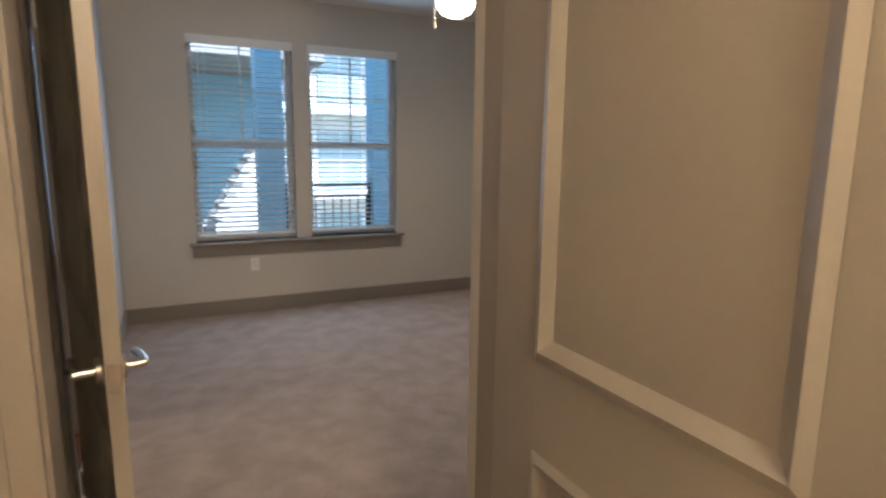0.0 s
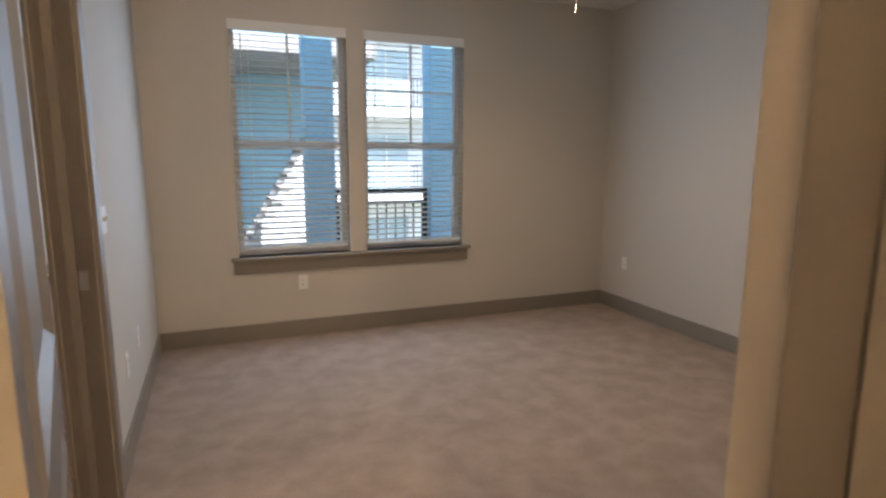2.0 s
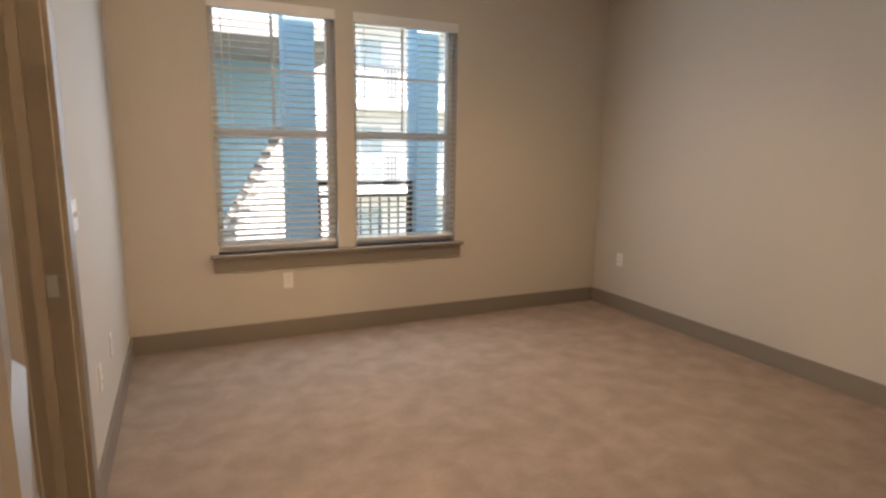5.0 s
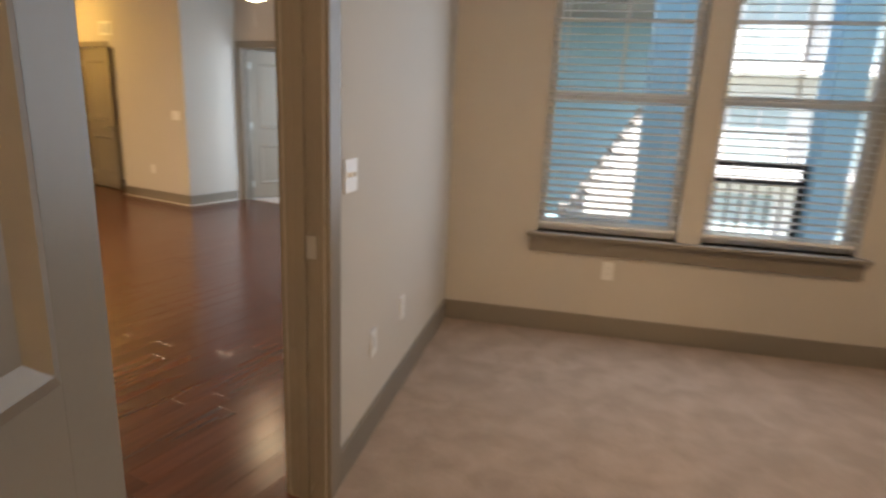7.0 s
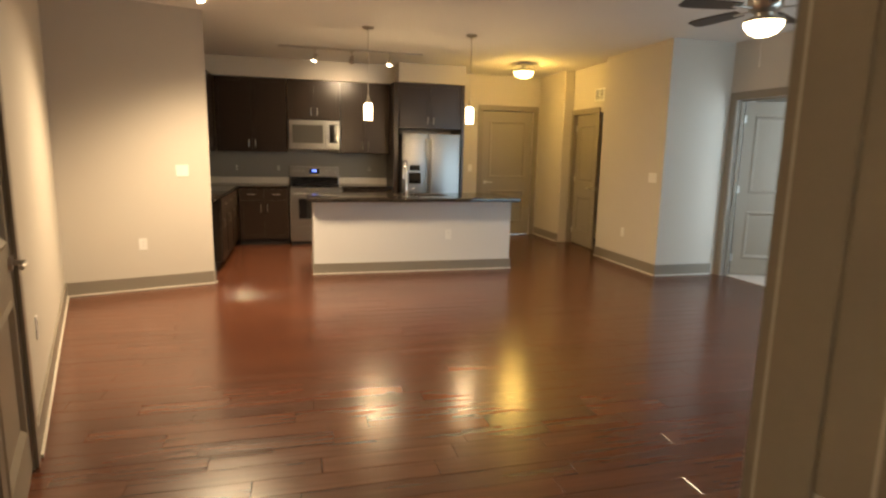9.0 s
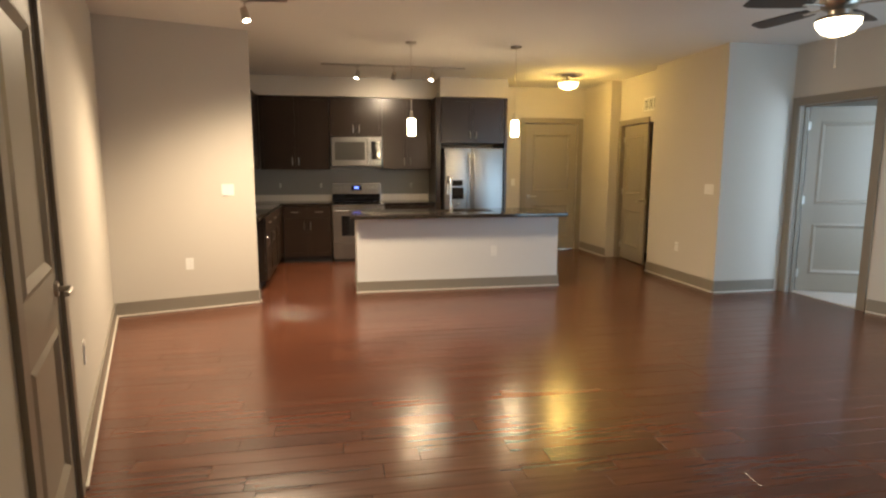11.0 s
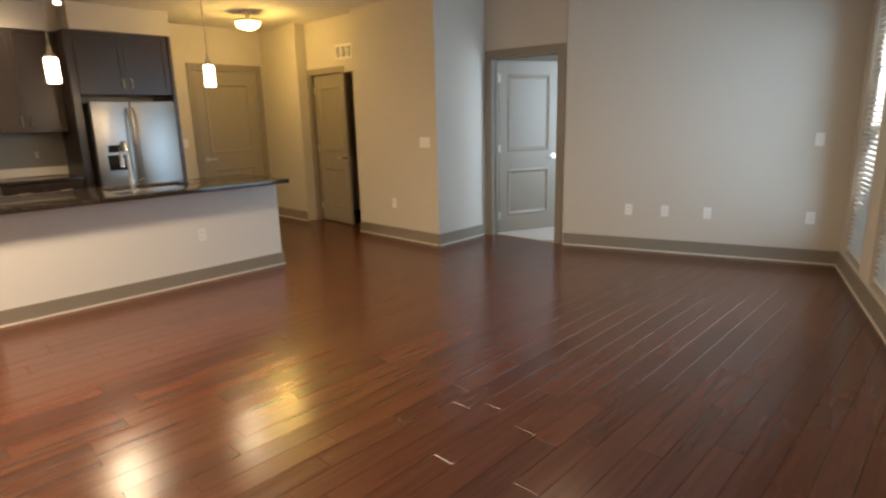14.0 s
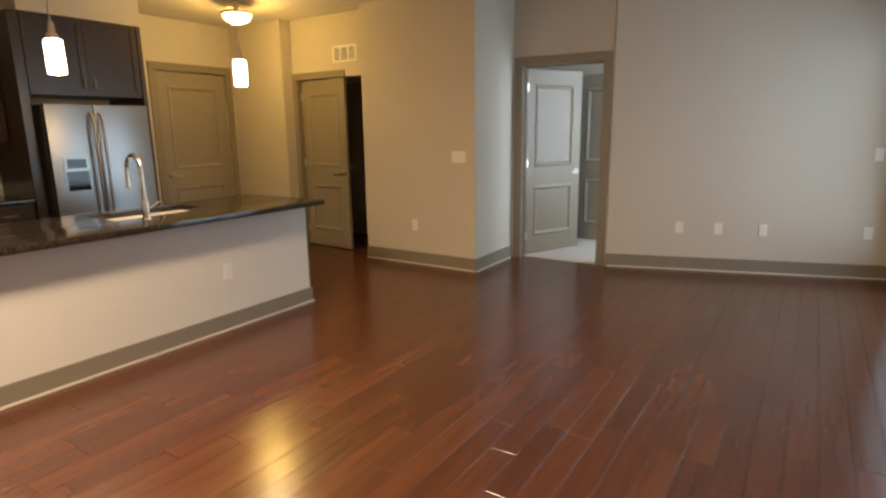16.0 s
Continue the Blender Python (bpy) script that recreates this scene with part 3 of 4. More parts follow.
def blind(label, wide, z0, z1, m, pitch=0.043, tilt=8, y=0.045):
    """A lowered two-inch slat blind in a window's opening."""
    t = thing("window_blind", label, "window blind", m, "white slat blinds")
    bm = bmesh.new()
    box(bm, 0.004, y - 0.030, z1 - 0.062, wide - 0.004, y + 0.026, z1 - 0.004, 0.004)
    part("head_rail", bm, M_VINYL, t)
    bm = bmesh.new()
    box(bm, -0.004, y - 0.044, z1 - 0.072, wide + 0.004, y - 0.032, z1 + 0.006, 0.003)
    part("valance", bm, M_VINYL, t)
    bm = bmesh.new()
    box(bm, 0.008, y - 0.022, z0 + 0.012, wide - 0.008, y + 0.022, z0 + 0.034, 0.005)
    part("bottom_rail", bm, M_VINYL, t)
    bm = bmesh.new()
    w = wide - 0.016
    prof = [(-0.0245, 0.0), (-0.012, 0.0026), (0.0, 0.0034), (0.012, 0.0026), (0.0245, 0.0)]
    a = [bm.verts.new((0, py, pz)) for py, pz in prof]
    b = [bm.verts.new((w, py, pz)) for py, pz in prof]
    c = [bm.verts.new((0, py, pz - 0.0022)) for py, pz in prof]
    d = [bm.verts.new((w, py, pz - 0.0022)) for py, pz in prof]
    for i in range(4):
        bm.faces.new((a[i], b[i], b[i + 1], a[i + 1]))
        bm.faces.new((c[i + 1], d[i + 1], d[i], c[i]))
    bm.faces.new((a[0], c[0], d[0], b[0]))
    bm.faces.new((a[4], b[4], d[4], c[4]))
    me = mesh_of("slat", bm, M_SLAT)
    n = int((z1 - 0.075 - z0 - 0.04) / pitch)
    pieces(t, "slat", me, [pose(0.008, y, z0 + 0.05 + pitch * i, tilt + random.uniform(-1.2, 1.2)) for i in range(n + 1)])
    for x in (wide * 0.16, wide * 0.84):
        bm = bmesh.new()
        for dy in (-0.026, 0.026):
            tube(bm, (x, y + dy, z0 + 0.03), (x, y + dy, z1 - 0.06), 0.0011, None, 5)
        part("ladder_cord", bm, M_SLAT, t)
    bm = bmesh.new()
    tube(bm, (wide * 0.10, y - 0.035, z1 - 0.09), (wide * 0.10, y - 0.035, z1 - 0.75), 0.004, None, 8)
    part("tilt_wand", bm, M_VINYL, t)
    return t


for x0 in (0.585, 1.57):
    window("window_1" if x0 < 1 else "window_2", "white vinyl single-hung bedroom window", 0.85, 0.66, 2.38, pose(x0, 5.0, 0))
    blind("white slat blind lowered over the bedroom window", 0.85, 0.69, 2.38, pose(x0, 5.0, 0), tilt=12 if x0 < 1 else 5)
for i, y0 in enumerate((8.34, 7.26)):
    window("window_%d" % (3 + i), "tall white vinyl living room window", 0.72, 0.17, 2.38, pose(-0.20, y0, 0, 0, 0, -90), 0.14)
    blind("white slat blind lowered over the tall living room window", 0.72, 0.19, 2.38, pose(-0.20, y0, 0, 0, 0, -90))

bm = bmesh.new()
box(bm, 0.525, -0.055, 0.635, 2.48, 0.10, 0.66, 0.006)
sill = structure("window_sill", bm, M_TRIM, "taupe painted sill board under both bedroom windows", "window sill", pose(0, 5.0, 0))
bm = bmesh.new()
box(bm, 0.545, -0.022, 0.535, 2.46, 0.0, 0.635, 0.004)
part("apron", bm, M_TRIM, sill)

# ---- wall plates ----
plate("wall_outlet", "white duplex outlet under the bedroom window", pose(1.05, 5.0, 0.44))
plate("wall_outlet", "white duplex outlet on the bedroom wall", pose(3.9, 4.65, 0.46, 0, 0, -90))
plate("light_switch", "white double light switch by the bedroom door", pose(0, 3.255, 1.15, 0, 0, 90), "switch", 0.116)
plate("wall_outlet", "white duplex outlet low on the bedroom wall", pose(0, 3.52, 0.42, 0, 0, 90))
plate("wall_outlet", "white duplex outlet low on the bedroom wall", pose(0, 3.95, 0.43, 0, 0, 90))
plate("wall_outlet", "white outlet on the wall beside the kitchen", pose(-5.972, 2.64, 0.46, 0, 0, 90))
plate("wall_outlet", "white outlet low on the bare living room wall", pose(-3.24, 1.968, 0.47, 0, 0, 180))
plate("blank_plate", "cream blank cover on the wall beside the kitchen", pose(-5.972, 3.03, 1.18, 0, 0, 90), "blank", 0.116)
for x in (-2.06, -1.70, -1.30, -0.42):
    plate("wall_outlet", "white outlet low on the living room wall", pose(x - 0.04, 8.518, 0.435))
plate("blank_plate", "white cover plate high on the living room wall", pose(-0.46, 8.518, 1.16), "blank")
plate("light_switch", "white triple light switch on the greige wall", K(6.40, 6.44, 1.165), "switch", 0.16)
plate("wall_outlet", "white outlet low on the greige wall", K(6.96, 6.44, 0.43))
plate("light_switch", "white light switch beside the entry door", K(9.85, 5.20, 1.17, 90), "switch")
plate("wall_outlet", "white outlet on the island's end panel", K(6.935, 4.05, 0.44, 90))
for u in (1.40, 2.02, 3.45):
    plate("wall_outlet", "white outlet on the kitchen backsplash", K(9.75, u, 1.13, 90))


def vent(label, wide, high, m, slats=6):
    t = thing("air_vent", label, "air vent", m)
    bm = bmesh.new()
    f = 0.022
    box(bm, -wide / 2, -0.008, -high / 2, wide / 2, 0, -high / 2 + f)
    box(bm, -wide / 2, -0.008, high / 2 - f, wide / 2, 0, high / 2)
    for x in (-wide / 2, wide / 2 - f, -wide / 6 - f / 2, wide / 6 - f / 2):
        box(bm, x, -0.0082, -high / 2 + f, x + f, 0, high / 2 - f)
    part("frame", bm, M_WHITE, t)
    bm = bmesh.new()
    box(bm, -0.5, -0.0012, -0.006, 0.5, 0.0012, 0.006)
    me = mesh_of("slat", bm, M_WHITE)
    step = (high - 2 * f) / slats
    pieces(t, "slat", me, [pose(0, -0.005, -high / 2 + f + step * (i + 0.5), 35) @ Matrix.Diagonal((wide - 2 * f, 1, 1, 1)) for i in range(slats)])
    bm = bmesh.new()
    box(bm, -wide / 2 + f, -0.0008, -high / 2 + f, wide / 2 - f, -0.0002, high / 2 - f)
    part("backing", bm, M_DARKPL, t)
    return t


vent("white air vent over the hall door", 0.36, 0.18, K(8.03, 6.62, 2.30))
vent("white ceiling air vent in the bedroom", 0.36, 0.18, pose(1.95, 4.3, H, -90))
t = thing("sprinkler_head", "small dark sprinkler head on the bedroom ceiling", "sprinkler", pose(1.4, 4.35, H))
part("rose", lathe(bmesh.new(), [(0.0, -0.012), (0.022, -0.012), (0.036, -0.003), (0.036, 0.0)]), M_WHITE, t, "", True)
part("nozzle", lathe(bmesh.new(), [(0.0, -0.045), (0.014, -0.045), (0.014, -0.041), (0.006, -0.040), (0.006, -0.012)]), M_NICKEL, t, "", True)

# ---- ceiling fans, pendants, track and hall lights ----


def fan(label, m, turn, chains):
    """chains: (x, length below the ceiling) of each pull chain."""
    t = thing("ceiling_fan", label, "ceiling fan", m)
    part("canopy", lathe(bmesh.new(), [(0.0, 0.034), (0.070, 0.034), (0.068, -0.01), (0.045, -0.05), (0.018, -0.055)]), M_NICKEL, t, "", True)
    part("down_rod", tube(bmesh.new(), (0, 0, -0.05), (0, 0, -0.17), 0.012), M_NICKEL, t, "", True)
    part("motor", lathe(bmesh.new(), [(0.0, -0.15), (0.06, -0.155), (0.115, -0.18), (0.12, -0.235), (0.10, -0.27), (0.065, -0.285), (0.06, -0.33), (0.0, -0.33)]), M_NICKEL, t, "satin nickel motor housing", True)
    for i in range(5):
        a = pose(0, 0, -0.245, 0, 0, turn + 72 * i)
        bm = bmesh.new()
        prof = [(0.20, 0.050), (0.30, 0.062), (0.50, 0.070), (0.60, 0.066), (0.64, 0.045)]
        top = [bm.verts.new((x, s * w, 0.004 + s * w * 0.16)) for s in (1, -1) for x, w in (prof if s > 0 else prof[::-1])]
        low = [bm.verts.new(v.co - Vector((0, 0, 0.007))) for v in top]
        bm.faces.new(top[::-1])
        bm.faces.new(low)
        for k in range(len(top)):
            j = (k + 1) % len(top)
            bm.faces.new((top[k], top[j], low[j], low[k]))
        bmesh.ops.recalc_face_normals(bm, faces=bm.faces)
        blade = part("blade", bm, M_BLADE, t, "dark wooden blade", False, a)
        bm = bmesh.new()
        box(bm, 0.09, -0.018, -0.012, 0.25, 0.018, -0.003, 0.004)
        part("blade_iron", bm, M_NICKEL, blade)
    part("light_bowl", lathe(bmesh.new(), [(0.0, -0.445), (0.05, -0.440), (0.095, -0.418), (0.125, -0.380), (0.132, -0.345), (0.10, -0.335)]), M_BULB, t, "glowing frosted glass bowl", True)
    part("light_ring", lathe(bmesh.new(), [(0.06, -0.325), (0.135, -0.328), (0.140, -0.345), (0.133, -0.350)]), M_NICKEL, t, "", True)
    for x, dz in chains:
        bm = bmesh.new()
        bent_tube(bm, [(x * 0.7, 0, -0.31 if x else -0.44), (x, 0, -0.33 if x else -0.45), (x, 0, -0.47), (x, 0, -dz + 0.035)], 0.0018, 6)
        tube(bm, (x, 0, -dz + 0.035), (x, 0, -dz), 0.005, 0.007, 10)
        part("pull_chain", bm, M_NICKEL, t, "", True)
    return t


fan("satin nickel ceiling fan with dark blades and lit bowl", pose(2.19, 3.34, H + 0.045, 0, 0, -44.5), 40, ((-0.146, 0.50), (0.146, 0.60)))
fan("satin nickel living room fan with dark blades and lit bowl", pose(-2.20, 6.46, H - 0.02, 0, 0, 30), 0, ((0.0, 0.65),))


def pendant(m):
    t = thing("pendant_light", "slim pendant light with lit frosted cylinder shade", "pendant light", m, "pendants over the island")
    part("canopy", lathe(bmesh.new(), [(0.0, 0.0), (0.062, 0.0), (0.062, -0.012), (0.05, -0.022), (0.0, -0.024)]), M_NICKEL, t, "", True)
    part("stem", tube(bmesh.new(), (0, 0, -0.02), (0, 0, -0.725), 0.0045, None, 8), M_NICKEL, t, "", True)
    part("socket_cap", lathe(bmesh.new(), [(0.0, -0.715), (0.013, -0.720), (0.018, -0.770), (0.028, -0.785), (0.032, -0.806), (0.0, -0.806)]), M_NICKEL, t, "", True)
    part("shade", lathe(bmesh.new(), [(0.0, -0.808), (0.040, -0.808), (0.044, -0.816), (0.044, -0.978), (0.038, -0.986), (0.0, -0.986)]), M_BULB, t, "glowing frosted glass shade", True)
    return t


for u in (3.08, 4.26):
    pendant(K(6.87, u, H))

t = thing("flush_ceiling_light", "round flush hall light with lit amber glass", "ceiling light", pose(-6.57, 7.83, H))
part("ring", lathe(bmesh.new(), [(0.0, 0.0), (0.10, 0.0), (0.10, -0.02), (0.03, -0.03), (0.03, -0.085), (0.155, -0.095), (0.160, -0.115), (0.150, -0.122), (0.0, -0.122)]), M_NICKEL, t, "", True)
part("bowl", lathe(bmesh.new(), [(0.0, -0.205), (0.06, -0.200), (0.115, -0.178), (0.142, -0.140), (0.145, -0.118)]), M_BULB_HALL, t, "glowing amber glass bowl", True)


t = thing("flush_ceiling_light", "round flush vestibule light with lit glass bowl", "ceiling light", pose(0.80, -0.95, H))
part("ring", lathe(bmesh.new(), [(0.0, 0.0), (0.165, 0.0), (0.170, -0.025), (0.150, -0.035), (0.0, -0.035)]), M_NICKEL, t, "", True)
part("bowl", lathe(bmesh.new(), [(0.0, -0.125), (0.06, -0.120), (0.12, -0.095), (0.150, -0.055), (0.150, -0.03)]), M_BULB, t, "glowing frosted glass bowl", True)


def track_light(label, m, length, heads, cone=95):
    """A ceiling track along its own y with aimed heads: (y, aim in metres below, aim x, aim y, watts)."""
    t = thing("track_light", label, "track light", m)
    bm = bmesh.new()
    box(bm, -0.018, 0, -0.022, 0.018, length, 0.0, 0.003)
    part("track", bm, M_NICKEL, t)
    for y, ax, ay, az, watts in heads:
        aim = Vector((ax, ay - y, az + 0.13)).normalized()
        p = Vector((0, y, -0.13))
        bm = bmesh.new()
        tube(bm, (0, y, -0.02), (0, y, -0.11), 0.007, None, 10)
        box(bm, -0.016, y - 0.03, -0.034, 0.016, y + 0.03, -0.022, 0.003)
        arm = part("head", bm, M_NICKEL, t, "satin nickel spot head", True)
        bm = bmesh.new()
        tube(bm, p - aim * 0.05, p + aim * 0.05, 0.026, 0.036, 18)
        part("cup", bm, M_NICKEL, arm, "", True)
        bm = bmesh.new()
        tube(bm, p + aim * 0.049, p + aim * 0.053, 0.030, None, 18)
        part("lens", bm, M_SPOTLIT, arm, "glowing spot lens", True)
        w = t.matrix_basis
        spot("track_spot", w @ (p + aim * 0.065), w @ (p + aim * 1.0), watts, cone, size=0.20 if cone > 150 else 0.06)
    return t


track_light("satin nickel kitchen ceiling track with three spots", K(8.3, 2.1, H), 1.9, [(0.46, 0.3, 0.0, -1.6, 100), (0.94, -1.0, 0.85, -0.75, 26), (1.45, 0.45, 1.1, -1.2, 40)])
track_light("satin nickel ceiling track with one spot", K(5.53, 1.0, H), 0.9, [(0.57, 0.25, 1.0, -1.8, 255)], 160)

# ---- kitchen ----


def pull(parent, x, y, z, upright=True, length=0.11):
    """A bowed bar pull on a front that looks to +x."""
    bm = bmesh.new()
    h = length / 2
    if upright:
        pts = [(x, y, z - h), (x + 0.024, y, z - h * 0.75), (x + 0.030, y, z), (x + 0.024, y, z + h * 0.75), (x, y, z + h)]
    else:
        pts = [(x, y - h, z), (x + 0.024, y - h * 0.75, z), (x + 0.030, y, z), (x + 0.024, y + h * 0.75, z), (x, y + h, z)]
    bent_tube(bm, pts, 0.0055, 8)
    part("handle", bm, M_NICKEL, parent, "satin nickel bow pull", True)


def front(t, name, y0, y1, z0, z1):
    bm = bmesh.new()
    g, r = 0.0015, 0.055
    y0, y1, z0, z1 = y0 + g, y1 - g, z0 + g, z1 - g
    if min(y1 - y0, z1 - z0) > 0.2:
        box(bm, 0, y0, z0, 0.019, y0 + r, z1, 0.0015)
        box(bm, 0, y1 - r, z0, 0.019, y1, z1, 0.0015)
        box(bm, 0, y0 + r, z0, 0.019, y1 - r, z0 + r)
        box(bm, 0, y0 + r, z1 - r, 0.019, y1 - r, z1)
        box(bm, 0, y0 + r - 0.001, z0 + r - 0.001, 0.011, y1 - r + 0.001, z1 - r + 0.001)
    else:
        box(bm, 0, y0, z0, 0.019, y1, z1, 0.0015)
    return part(name, bm, M_CAB, t)


def cabinet(name, label, m, wide, z0, z1, deep, doors, drawers=0, low_pull=True, toe=False):
    """A unit whose fronts look to +x, its width along y, its back at x = -deep."""
    t = thing(name, label, "cabinet", m)
    bm = bmesh.new()
    box(bm, -deep, 0.001, z0, -0.002, wide - 0.001, z1)
    part("body", bm, M_CAB, t)
    ztop = z1
    if drawers:
        ztop = z1 - 0.17
        for i in range(drawers):
            a, b = wide * i / drawers, wide * (i + 1) / drawers
            d = front(t, "drawer", a, b, ztop, z1 - 0.01)
            pull(d, 0.019, (a + b) / 2, z1 - 0.085, False)
    for i in range(doors):
        a, b = wide * i / doors, wide * (i + 1) / doors
        d = front(t, "door", a, b, z0, ztop)
        y = (b - 0.045 if i == 0 else a + 0.045) if doors > 1 else a + 0.05
        pull(d, 0.019, y, z0 + 0.12 if low_pull else ztop - 0.12)
    if toe:
        bm = bmesh.new()
        box(bm, -deep, 0.001, 0.0, -0.07, wide - 0.001, z0 - 0.001)
        part("toe_kick", bm, M_DARKPL, t)
    return t


cabinet("wall_cabinet", "espresso wall cabinet with two shaker doors", K(9.42, 1.16), 1.01, 1.38, 2.45, 0.325, 2)
cabinet("wall_cabinet", "short espresso cabinet above the microwave", K(9.42, 2.18), 0.78, 1.87, 2.45, 0.325, 2)
cabinet("wall_cabinet", "espresso wall cabinet with two shaker doors", K(9.42, 2.965), 0.76, 1.38, 2.45, 0.325, 2)
cabinet("fridge_cabinet", "deep espresso cabinet above the refrigerator", K(9.10, 3.82), 0.98, 1.78, 2.45, 0.64, 2)
for y0, y1 in ((3.735, 3.815), (4.81, 4.85)):
    bm = bmesh.new()
    box(bm, -9.748, y0, 0.0, -9.08, y1, 2.45, 0.002)
    tagged(part("tall_divider", bm, M_CAB, None, "", False, KITCHEN), "tall espresso wood divider beside the refrigerator", "divider")
bm = bmesh.new()
box(bm, -9.749, 1.0, 2.455, -9.36, 3.80, 2.735)
box(bm, -9.749, 3.802, 2.455, -9.06, 4.85, 2.735)
structure("soffit", bm, M_WALL, "painted soffit above the wall cabinets", "soffit", KITCHEN)
cabinet("base_cabinet", "espresso base cabinet with drawers and doors", K(9.13, 1.47), 0.70, 0.10, 0.845, 0.61, 2, 2, False, True)
cabinet("base_cabinet", "espresso base cabinet beside the range", K(9.13, 2.965), 0.76, 0.10, 0.845, 0.61, 2, 2, False, True)
for i, v in enumerate((8.50, 7.90, 7.30)):
    cabinet("side_cabinet", "espresso base cabinet along the side wall", K(v, 1.43, 0, 90), 0.60, 0.10, 0.845, 0.60, 1, 1, False, True)
    cabinet("side_wall_cabinet", "espresso wall cabinet along the side wall", K(v + 0.3, 1.13, 0, 90), 0.60, 1.38, 2.45, 0.32, 1)


def slab(name, label, bm, m=KITCHEN):
    return tagged(part(name, bm, M_GRANITE, None, "", True, m), label, "countertop")


bm = bmesh.new()
box(bm, -9.748, 0.81, 0.847, -9.10, 2.183, 0.885, 0.006)
slab("countertop", "polished dark granite countertop beside the range", bm)
bm = bmesh.new()
box(bm, -9.098, 0.81, 0.847, -6.72, 1.46, 0.885, 0.006)
slab("countertop", "polished dark granite countertop along the side wall", bm)
bm = bmesh.new()
box(bm, -9.748, 2.957, 0.847, -9.10, 3.733, 0.885, 0.006)
slab("countertop", "polished dark granite countertop beside the refrigerator", bm)
bm = bmesh.new()
box(bm, -9.749, 0.81, 0.887, -9.73, 2.18, 0.985, 0.002)
box(bm, -9.749, 2.96, 0.887, -9.73, 3.73, 0.985, 0.002)
structure("upstand", bm, M_STONE, "pale stone upstand behind the kitchen counter", "upstand", KITCHEN)
bm = bmesh.new()
box(bm, -9.7495, 0.81, 0.986, -9.742, 3.73, 1.379)
structure("backsplash", bm, M_SPLASH, "plain grey painted backsplash", "backsplash", KITCHEN)

# range
t = thing("kitchen_range", "stainless steel electric range with black glass top", "range", K(9.10, 2.187))
W = 0.762
bm = bmesh.new()
box(bm, -0.63, 0, 0.05, 0, W, 0.858, 0.004)
part("body", bm, M_STEEL, t)
bm = bmesh.new()
box(bm, -0.63, 0.004, 0.860, 0.022, W - 0.004, 0.880, 0.006)
top = part("cooktop", bm, M_BLACK, t, "black glass cooktop")
for x, y, r in ((-0.17, 0.2, 0.10), (-0.17, 0.56, 0.085), (-0.42, 0.2, 0.08), (-0.42, 0.56, 0.105)):
    bm = lathe(bmesh.new(), [(r - 0.004, 0.8803), (r - 0.004, 0.8812), (r, 0.8812), (r, 0.8803)], 32, (x, y, 0))
    part("burner_ring", bm, M_DARKPL, top)
bm = bmesh.new()
box(bm, 0.0, 0.004, 0.835, 0.030, W - 0.004, 0.857, 0.005)
part("front_trim", bm, M_STEEL, t)
bm = bmesh.new()
box(bm, 0.001, 0.006, 0.30, 0.030, W - 0.006, 0.825, 0.006)
od = part("oven_door", bm, M_STEEL, t)
bm = bmesh.new()
box(bm, 0.0295, 0.13, 0.40, 0.0325, W - 0.13, 0.70, 0.001)
part("oven_window", bm, M_BLACK, od, "dark oven glass")
bm = bmesh.new()
bent_tube(bm, [(0.03, 0.06, 0.775), (0.072, 0.065, 0.775), (0.075, 0.11, 0.775), (0.075, W - 0.11, 0.775), (0.072, W - 0.065, 0.775), (0.03, W - 0.06, 0.775)], 0.011, 12)
part("handle", bm, M_STEEL, od, "tubular steel handle", True)
bm = bmesh.new()
box(bm, 0.001, 0.006, 0.07, 0.028, W - 0.006, 0.29, 0.006)
part("warming_drawer", bm, M_STEEL, t)
bm = bmesh.new()
box(bm, -0.63, 0.02, 0.0, -0.04, W - 0.02, 0.049)
part("plinth", bm, M_DARKPL, t)
bm = bmesh.new()
box(bm, -0.63, 0.0, 0.881, -0.57, W, 1.16, 0.012)
guard = part("back_guard", bm, M_STEEL, t)
bm = bmesh.new()
box(bm, -0.571, 0.01, 0.884, -0.566, W - 0.01, 1.00)
part("guard_panel", bm, M_BLACK, guard, "black glass lower panel")
bm = bmesh.new()
box(bm, -0.571, 0.30, 1.05, -0.566, 0.46, 1.13, 0.001)
disp = part("control_panel", bm, M_BLACK, guard)
bm = bmesh.new()
box(bm, -0.566, 0.345, 1.082, -0.565, 0.415, 1.108)
part("display", bm, M_DISPLAY, guard, "lit blue clock display")
for y in (0.06, 0.13, 0.20, 0.56, 0.63, 0.70):
    part("knob", tube(bmesh.new(), (-0.570, y, 1.085), (-0.545, y, 1.085), 0.021, 0.018, 18), M_STEEL, guard, "", True)

# microwave
t = thing("microwave", "stainless over-the-range microwave with grey glass", "microwave", K(9.35, 2.19))
W = 0.758
bm = bmesh.new()
box(bm, -0.395, 0, 1.425, -0.002, W, 1.862, 0.003)
part("body", bm, M_DARKPL, t)
bm = bmesh.new()
box(bm, 0, 0.002, 1.44, 0.03, 0.575, 1.858, 0.006)
md = part("door", bm, M_STEEL, t)
bm = bmesh.new()
box(bm, 0.0295, 0.055, 1.52, 0.0325, 0.505, 1.79, 0.002)
part("door_window", bm, M_GREYGLASS, md, "grey mesh glass")
bm = bmesh.new()
bent_tube(bm, [(0.03, 0.545, 1.48), (0.058, 0.548, 1.51), (0.064, 0.55, 1.65), (0.058, 0.548, 1.79), (0.03, 0.545, 1.82)], 0.010, 12)
part("handle", bm, M_STEEL, md, "bowed steel handle", True)
bm = bmesh.new()
